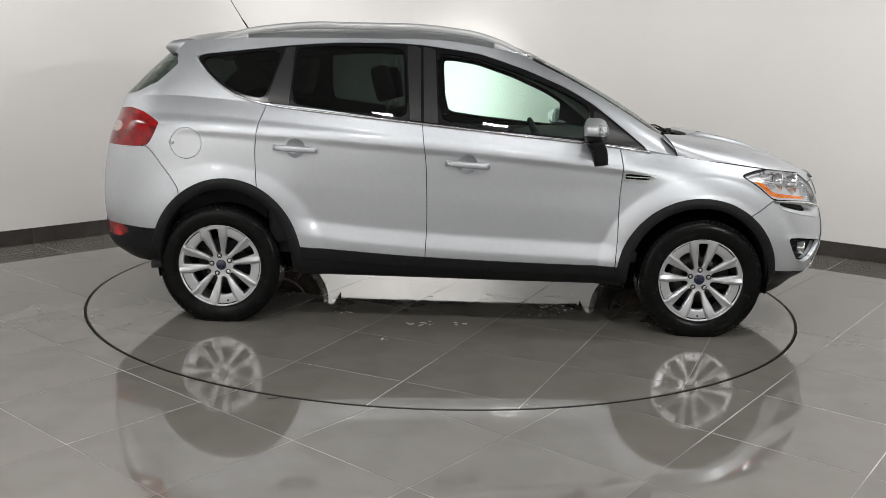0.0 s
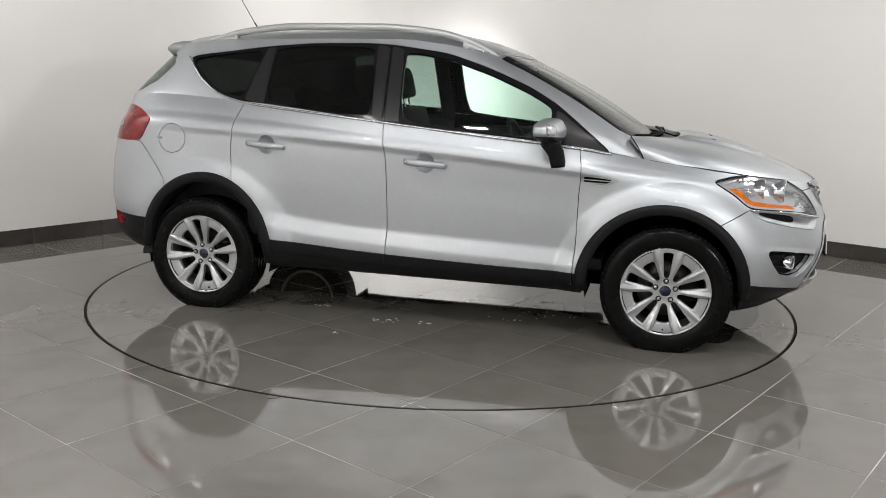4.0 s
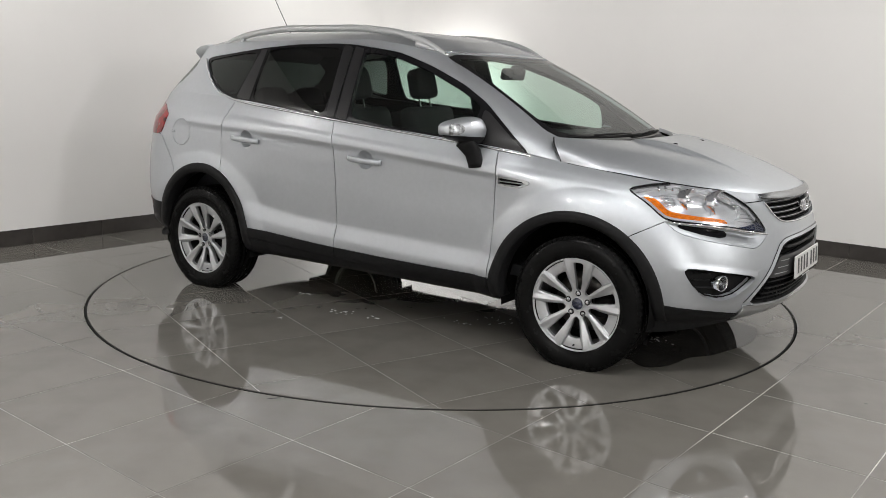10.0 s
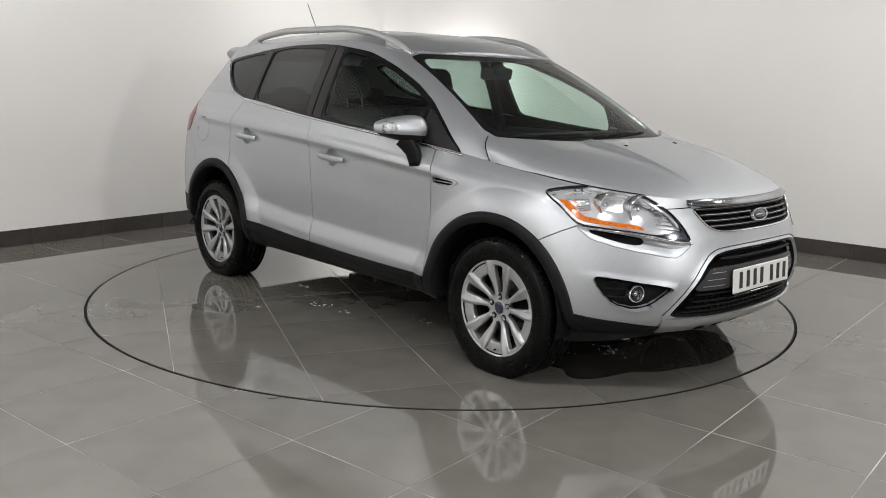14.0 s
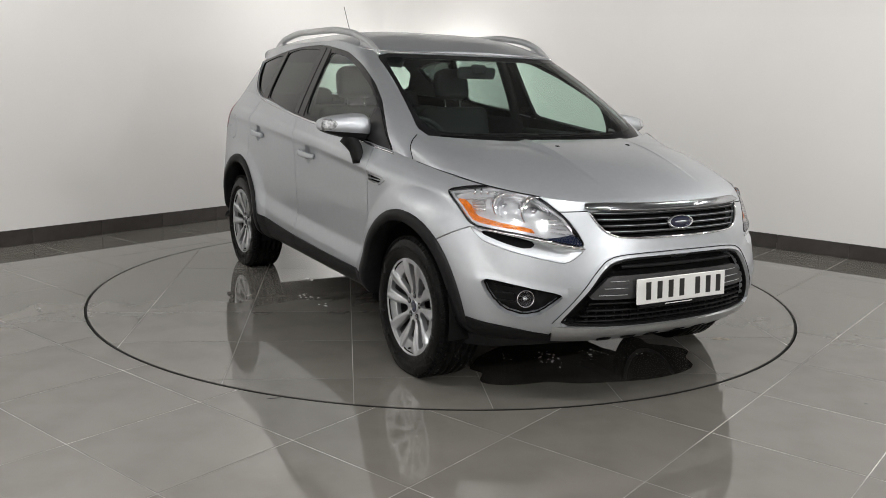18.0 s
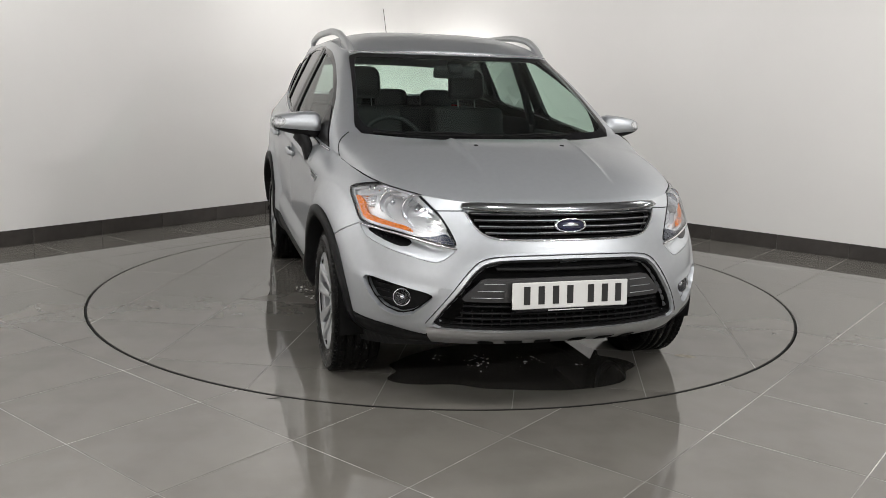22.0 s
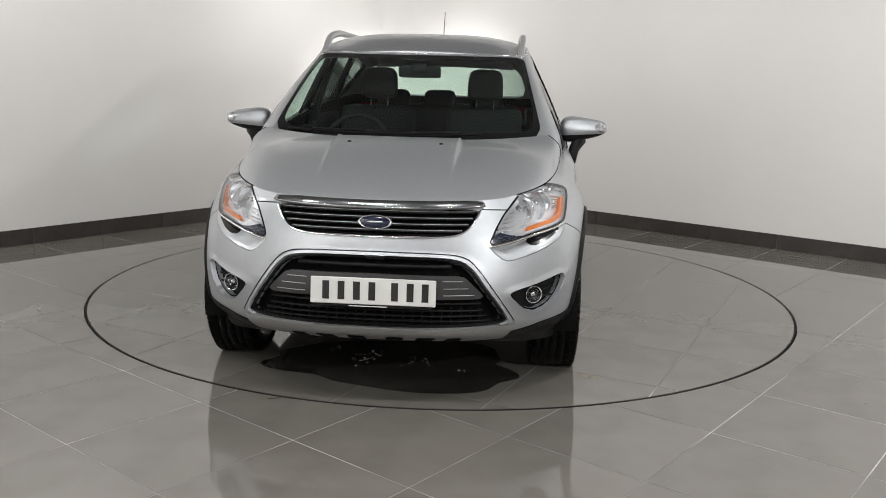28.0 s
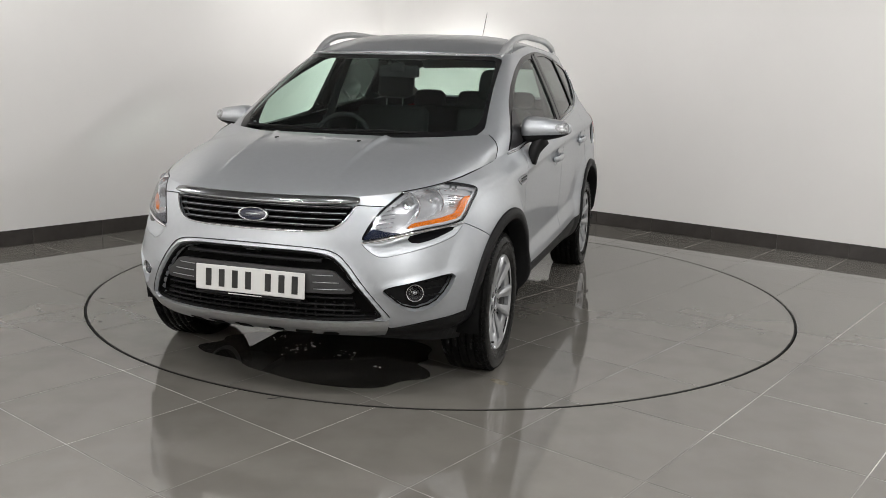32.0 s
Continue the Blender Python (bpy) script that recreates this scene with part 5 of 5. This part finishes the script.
# ---- mirrors, rails, aerial, wipers, spoiler ----
def door_mirrors():
    nu, nv = 48, 40
    c, half = Vector((.705, -.958, 1.139)), (.084, .132, .084)
    g = np.zeros((nv, nu, 3))
    for i, v in enumerate(np.linspace(-math.pi / 2, math.pi / 2, nv)):
        for j, u in enumerate(np.linspace(0, 2 * math.pi, nu)):
            p = 3.4
            f = lambda q: math.copysign(abs(q) ** (2 / p), q)
            x, y, z = f(math.cos(v)) * f(math.cos(u)), f(math.cos(v)) * f(math.sin(u)), f(math.sin(v))
            x = x * half[0] * (1.0 if x > 0 else .62)
            out = (y + 1) / 2
            zz = z * half[2] * (1 - .56 * (1 - out)) + .012 * (1 - out)
            x = x * (1 - .25 * (1 - out)) - .045 * (1 - out) ** 1.3
            x += .014 * max(0, 1 - abs(zz - .004) / .040) * (1 if x > 0 else 0)
            g[i, j] = (c.x + x, c.y + y * half[1], c.z + zz)
    line = lambda V: V[:, 2] - (1.116 + .06 * (-V[:, 1] - .955))
    V, F = cut(g, lambda V: -line(V) - .001)
    for flip in (False, True):
        root = shell("door_mirror", V, F, PLASTIC, CAR, "door mirror with silver cap and black base", depth=0.01, away=tuple(c), mirror=flip)
        V1, F1 = cut(g, line)
        shell("mirror_cap", V1, F1, PAINT, root, "silver painted cap", depth=0.006, away=tuple(c), mirror=flip)
        blink = rounded([(-1.10, 1.127), (-1.04, 1.124), (-1.005, 1.158), (-1.03, 1.182), (-1.10, 1.180)], 2)
        V2, F2 = cut(g, lambda V: np.where(V[:, 0] > c.x - .005, sdf(blink, V[:, [1, 2]]), -1))
        shell("mirror_indicator", V2, F2, BLINKER, root, "clear side indicator", depth=0.0, offset=0.002, away=tuple(c), mirror=flip)
        s = 1 if flip else -1
        bm = bmesh.new()
        path = [(.700, s * .945, 1.095), (.718, s * .922, 1.065), (.738, s * .905, 1.03), (.748, s * .897, .985), (.752, s * .893, .958)]
        sweep(bm, path, lambda q: oval(.046 - .006 * q, .030 - .006 * q, 14, 3), up=(0, s, .3))
        part("mirror_foot", bm, PLASTIC, root, "black foot")
        bm = bmesh.new()
        box(bm, .648, .652, s * .945 - .070, s * .945 + .070, 1.112, 1.170, .01, 2)
        part("mirror_glass", bm, CHROME, root, "mirror glass")


def roof_rails(roof):
    top = curve((-1.47, -1.35, -1.18, -.81, -.34, 0.0, .18, .30, .345), (1.594, 1.634, 1.670, 1.702, 1.702, 1.675, 1.630, 1.574, 1.545))
    for s in (-1, 1):
        xs = np.linspace(-1.47, .345, 60)
        yy = lambda x: s * float(np.interp(x, (-1.47, -1.2, -.3, .1, .345), (.575, .600, .612, .607, .590)))
        bm = bmesh.new()
        sweep(bm, [(x, yy(x), float(top(x)) - .020) for x in xs], lambda q: oval(.019, .0205 - .008 * abs(2 * q - 1) ** 6, 12, 2.6))
        rail = part("roof_rail", bm, RAIL, CAR, "raised satin silver roof rail")
        for x0, x1 in ((-1.47, -1.25), (.15, .345)):
            n = 16
            bm = bmesh.new()
            rows = []
            for x in np.linspace(x0, x1, n):
                z1 = float(top(x)) - .026
                z0 = min(z1 - .003, float(np.interp(x, (-1.5, -1.0, -.4, 0, .2, .345), (1.572, 1.602, 1.615, 1.60, 1.565, 1.525))))
                y = yy(x)
                rows.append([bm.verts.new((x, y + d, z)) for d, z in ((-.017, z1), (.017, z1), (.02, z0), (-.02, z0))])
            for a, b in zip(rows, rows[1:]):
                for j in range(4):
                    bm.faces.new((a[j], a[(j + 1) % 4], b[(j + 1) % 4], b[j]))
            bm.faces.new(rows[0])
            bm.faces.new(rows[-1][::-1])
            bmesh.ops.recalc_face_normals(bm, faces=bm.faces)
            part("rail_foot", bm, RAIL, rail)
        bm = bmesh.new()
        box(bm, .335, .362, yy(.34) - .016, yy(.34) + .016, 1.525, 1.541, .004, 2)
        part("rail_end", bm, CHROME, rail, "small bright end cap")
    bm = bmesh.new()
    sweep(bm, [(-1.36, 0, 1.63), (-1.39, 0, 1.668), (-1.44, 0, 1.742)], lambda q: oval(.006 - .002 * q, .006 - .002 * q, 10), up=(0, 1, 0))
    aerial = part("aerial", bm, RUBBER, CAR, "thin black roof aerial")
    bm = bmesh.new()
    sweep(bm, [(-1.44, 0, 1.742), (-1.50, 0, 1.838), (-1.556, 0, 1.93)], oval(.0026, .0026, 8), up=(0, 1, 0))
    part("aerial_whip", bm, DISC, aerial)
    bm = bmesh.new()
    box(bm, -1.42, -1.31, -.03, .03, 1.612, 1.648, .012, 3)
    part("aerial_base", bm, RUBBER, aerial)
    # spoiler over the tail window
    bm = bmesh.new()
    ys = np.linspace(-.565, .565, 25)
    path = [(-1.675 + .045 * (abs(y) / .6) ** 3, y, 1.572 + .018 * (1 - (y / .6) ** 2)) for y in ys]
    sweep(bm, path, [(-.102, -.042), (-.098, -.022), (-.06, .002), (.0, .014), (.075, .013), (.075, -.012), (-.03, -.090), (-.065, -.080)], up=(0, 0, 1))
    part("roof_spoiler", bm, PAINT, CAR, "silver spoiler over the tail window")
    bm = bmesh.new()
    sweep(bm, [(-2.02, 0, 1.275), (-2.06, 0, 1.285), (-2.075, 0, 1.27)], oval(.02, .012, 10), up=(0, 1, 0))
    part("rear_wiper_base", bm, PLASTIC, CAR, "black rear wiper")


def wipers():
    for y0, y1 in ((-.10, .40), (-.62, .02)):
        bm = bmesh.new()
        n = 14
        path = []
        for i in range(n):
            t = i / (n - 1)
            y = y0 + (y1 - y0) * t
            x = 1.262 - .20 * (abs(y) / .72) ** 2.6
            path.append((x + .006, y, 1.110 + .012 * t + .020 * (abs(y) / .7) ** 2))
        sweep(bm, path, oval(.010, .007, 8))
        w = part("wiper", bm, RUBBER, CAR, "black windscreen wiper")
        bm = bmesh.new()
        sweep(bm, [Vector(path[3]) + Vector((.01, 0, .010)), Vector(path[8]) + Vector((.008, 0, .016)), Vector(path[10]) + Vector((.004, 0, .010))], oval(.007, .005, 8))
        part("wiper_arm", bm, PLASTIC, w)
    # scuttle panel below the screen
    bm = bmesh.new()
    n = 24
    a, b = [], []
    for i in range(n):
        y = -.73 + 1.46 * i / (n - 1)
        x = 1.30 - .235 * (abs(y) / .745) ** 2.6
        a.append(bm.verts.new((x + .10, y, 1.070)))
        b.append(bm.verts.new((x - .035, y, 1.100 + .01 * (abs(y) / .7) ** 2)))
    for i in range(n - 1):
        bm.faces.new((a[i], a[i + 1], b[i + 1], b[i]))
    part("scuttle", bm, PLASTIC, CAR, "black scuttle panel")


# ---- inside ----
def pillow(bm, c, half, m, p=4.6):
    """A rounded cushion."""
    f = lambda q: math.copysign(abs(q) ** (2 / p), q)
    rows = []
    for v in np.linspace(-1.5, 1.5, 14):
        rows.append([bm.verts.new(m @ Vector((c[0] + half[0] * f(math.cos(v)) * f(math.cos(u)), c[1] + half[1] * (1 - .10 * math.sin(v)) * f(math.cos(v)) * f(math.sin(u)), c[2] + half[2] * f(math.sin(v)))))
                     for u in np.linspace(0, 2 * math.pi, 24, endpoint=False)])
    for a, b in zip(rows, rows[1:]):
        for j in range(24):
            bm.faces.new((a[j], a[(j + 1) % 24], b[(j + 1) % 24], b[j]))
    bm.faces.new(rows[0][::-1])
    bm.faces.new(rows[-1])


def seat(x, y, back_tilt=14, w=.26, name="front_seat"):
    bm = bmesh.new()
    box(bm, x - .02, x + .50, y - w, y + w, .48, .66, .05, 3, Matrix())
    s = part(name, bm, FABRIC, CAR, "charcoal fabric seat with headrest")
    m = pose(x, y, .62, 0, -back_tilt, 0)
    bm = bmesh.new()
    box(bm, -.07, .07, -w, w, 0, .60, .05, 4, m)
    part("backrest", bm, FABRIC, s)
    bm = bmesh.new()
    pillow(bm, (.005, 0, .765), (.055, .122, .105), m)
    part("headrest", bm, FABRIC, s)
    for d in (-.06, .06):
        bm = bmesh.new()
        lathe(bm, [(.006, .58), (.006, .70)], 10, m @ Matrix.Translation((0, d, 0)) @ pose(0, 0, 0, 90, 0, 0))
        part("headrest_post", bm, CHROME, s)


def interior():
    seat(-.32, -.37)
    seat(-.32, .37)
    bm = bmesh.new()
    box(bm, -1.05, -.55, -.62, .62, .50, .66, .05, 3)
    bench = part("rear_seat", bm, FABRIC, CAR, "charcoal fabric rear bench")
    m = pose(-1.02, 0, .62, 0, -20, 0)
    bm = bmesh.new()
    box(bm, -.06, .07, -.64, .64, 0, .60, .05, 3, m)
    part("backrest", bm, FABRIC, bench)
    for y in (-.36, 0, .36):
        bm = bmesh.new()
        pillow(bm, (.005, y, .66), (.05, .125, .07), m)
        part("headrest", bm, FABRIC, bench)
    bm = bmesh.new()
    ys = np.linspace(-.76, .76, 21)
    path = [(.80 - .05 * (abs(y) / .76) ** 2, y, .90) for y in ys]
    sweep(bm, path, [(-.40, .155), (-.25, .185), (.0, .200), (.10, .185), (.14, .13), (.10, -.1), (-.05, -.35), (-.4, -.35)], up=(0, 0, 1))
    part("dashboard", bm, TRIM, CAR, "dark grey dashboard")
    m = pose(.47, -.37, 1.005, 0, 64, 0)
    bm = bmesh.new()
    n = 40
    pts = [m @ Vector((.185 * math.cos(2 * math.pi * i / n), .185 * math.sin(2 * math.pi * i / n), 0)) for i in range(n + 1)]
    sweep(bm, pts, oval(.015, .015, 8), up=tuple((m.to_3x3() @ Vector((0, 0, 1)))), caps=False)
    wheel_ = part("steering_wheel", bm, TRIM, CAR, "black steering wheel")
    bm = bmesh.new()
    box(bm, -.07, .07, -.075, .075, -.02, .03, .02, 3, m)
    box(bm, -.02, .02, -.18, .18, -.012, .008, .005, 1, m)
    part("wheel_boss", bm, TRIM, wheel_)
    m = pose(.44, 0, 1.437, 0, 12, 0)
    bm = bmesh.new()
    box(bm, -.02, .02, -.125, .125, -.035, .035, .016, 3, m)
    mirror_ = part("inside_mirror", bm, TRIM, CAR, "black inside rear-view mirror")
    bm = bmesh.new()
    box(bm, -.01, .045, -.045, .045, .0, .052, .015, 2, m)
    part("mirror_mount", bm, TRIM, mirror_)
    bm = bmesh.new()
    box(bm, -1.95, 1.0, -.80, .80, .40, .46)
    part("cabin_floor", bm, TRIM, CAR, "dark carpet", smooth=False)
    bm = bmesh.new()
    box(bm, -1.95, -1.12, -.70, .70, 1.06, 1.08)
    part("parcel_shelf", bm, TRIM, CAR, "dark parcel shelf", smooth=False)
    for s in (-1, 1):
        for x0, x1, z in ((-.20, .80, 1.08), (-1.10, -.24, 1.14)):
            bm = bmesh.new()
            box(bm, x0, x1, s * .80 - .035, s * .80 + .035, .45, z, .03, 2)
            part("door_trim", bm, TRIM, CAR, "dark inner door trim")
        bm = bmesh.new()
        sweep(bm, [(-.27, s * .79, 1.1), (-.29, s * .74, 1.3), (-.31, s * .66, 1.52), (-.31, s * .60, 1.6)], oval(.05, .02, 10), up=(0, s, 0))
        part("door_pillar", bm, TRIM, CAR, "dark inner door pillar")
        bm = bmesh.new()
        box(bm, -1.86, -1.12, s * .70 - .02, s * .70 + .02, .45, 1.17, .015, 2)
        box(bm, -1.70, -1.12, s * .725 - .045, s * .725 + .045, 1.160, 1.178, .008, 2)
        part("load_bay_trim", bm, TRIM, CAR, "dark load bay side trim")
    bm = bmesh.new()
    box(bm, -1.93, -1.90, -.60, .60, .50, 1.19, .012, 2)
    box(bm, -1.945, -1.86, -.50, .50, 1.176, 1.192, .006, 2)
    part("gate_trim", bm, TRIM, CAR, "dark inner tailgate trim")
    # underside
    bm = bmesh.new()
    box(bm, -.86, .86, -.79, .79, .315, .40, .02, 1)
    box(bm, .80, 1.98, -.58, .58, .30, .50, .04, 1)
    box(bm, -2.0, -.80, -.55, .55, .32, .60, .04, 1)
    part("underbody", bm, SHELL, CAR, "dark underbody", smooth=False)
    bm = bmesh.new()
    for x in (AXLE, REAR_AXLE):
        lathe(bm, [(.03, -.74), (.03, .74)], 12, pose(x, 0, .32))
    part("axle", bm, SHELL, CAR, "dark axle")


PRIVACY_LEFT = thin_glass("lighter_tinted_glass", (0.80, 0.97, 0.90), 0.28)
TRIM_PALE = material("pale_pillar_trim", (0.13, 0.13, 0.125), 0.8, var=0.05, scale=50)
PRIVACY_REAR = thin_glass("tinted_rear_glass", (0.83, 0.95, 0.88), 0.45)
material_clear = material("pale_insert", (0.42, 0.33, 0.32), 0.15, coat=0.6, var=0.25, scale=60)


def build_car():
    bumper, gate = body_panels()
    roof = top_panels(gate)
    front_lamps()
    grilles(bumper)
    arch_mouldings()
    for front in (True, False):
        for left in (False, True):
            wheel(front, left)
    door_mirrors()
    roof_rails(roof)
    wipers()
    interior()
    for ch in CAR.children:
        ch.location = Vector(ch.location) + OFF


rooms()
floor_tiles()
skirting()
tagged(ring_slab("turntable_pit", RING - 0.2, RING + 0.02, -0.12, -0.05, PIT), "black gap round the turntable", kind="structure")
TABLE = turntable()
build_car()


def flakes(where, size, count, seed, mat_=None):
    """Pale splashes left on the turntable's tiles, the drops' glints put into their colour."""
    rnd = random.Random(seed)
    V, F = [], []
    for _ in range(count):
        cx, cy = where[0] + rnd.gauss(0, size), where[1] + rnd.gauss(0, size * .5)
        n, a0, r = 7, rnd.uniform(0, 6.28), rnd.uniform(.0025, .0075)
        st = rnd.uniform(1.0, 2.4)
        base = len(V)
        for i in range(n):
            a = 2 * math.pi * i / n
            k = r * rnd.uniform(.6, 1.3)
            x, y = k * st * math.cos(a), k * math.sin(a)
            V.append((cx + x * math.cos(a0) - y * math.sin(a0), cy + x * math.sin(a0) + y * math.cos(a0), .0009))
        V.append((cx, cy, .0022))
        F += [(base + i, base + (i + 1) % n, base + n) for i in range(n)]
    tagged(mesh_ob("splash", V, F, mat_ or FOAM, TABLE, "small pale water splashes"), kind="stuff")


# pale base colour stands in for lamp glints on the water drops
FOAM = material("pale_splash", (0.75, 0.75, 0.74), 0.08, var=0.2, scale=40)
for i, (p, s, n) in enumerate((((-.56, -.74), .03, 9), ((-.09, -.93), .05, 16), ((.79, -.50), .07, 18), ((.77, -.17), .05, 16), ((1.57, -.24), .06, 18), ((1.62, .04), .03, 6),
                               ((.15, -.93), .03, 5), ((-.28, -1.26), .03, 4), ((.59, -.66), .05, 7), ((1.45, -.45), .05, 6))):
    flakes(p, s, n, 30 + i)


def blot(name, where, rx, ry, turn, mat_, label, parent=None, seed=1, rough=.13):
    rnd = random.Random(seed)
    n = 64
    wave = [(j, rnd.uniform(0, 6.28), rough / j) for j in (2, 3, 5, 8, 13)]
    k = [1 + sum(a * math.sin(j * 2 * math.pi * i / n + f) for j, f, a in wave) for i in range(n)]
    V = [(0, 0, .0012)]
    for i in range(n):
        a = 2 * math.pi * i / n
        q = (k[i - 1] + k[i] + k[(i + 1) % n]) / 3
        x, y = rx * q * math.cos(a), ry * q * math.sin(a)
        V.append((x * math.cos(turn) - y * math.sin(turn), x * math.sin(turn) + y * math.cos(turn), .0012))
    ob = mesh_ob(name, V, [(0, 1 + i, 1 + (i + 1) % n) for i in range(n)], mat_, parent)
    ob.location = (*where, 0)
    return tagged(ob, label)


# shade and dark reflection under the car's nose, put into a dark glossy patch
blot("puddle", (1.66, -.10), .34, .70, 0.0, NOSE_SHADE, "dark glossy patch for the shade under the nose", TABLE, 8, .32)
for i, (p, s, n) in enumerate((((1.63, -.30), .045, 10), ((1.62, -.02), .04, 6), ((1.70, .22), .05, 3))):
    flakes(p, s, n, 60 + i)
blot("stain", (1.725, .84), .05, .028, 1.0, RUST, "faint brown stain on a tile", TABLE, 3)
tagged(blot("scuff", (-.725, -2.185), .030, .006, .35, RUBBER, "short black scuff on the floor tiles", None, 4), category="scuff mark")
tagged(blot("speck", (1.94, -2.06), .009, .005, .2, RUBBER, "small black speck on the floor tiles", None, 5), category="speck")


def spin(t):
    return pose(0, 0, 0, 0, 0, SPIN[0] + SPIN[1] * t + SPIN[2] * t * t)


def motions():
    """Car and turntable turn together about the turntable's middle."""
    rows = [(float(t), spin(t)) for t in range(33)]
    walk(TABLE, rows)
    walk(CAR, rows)


motions()
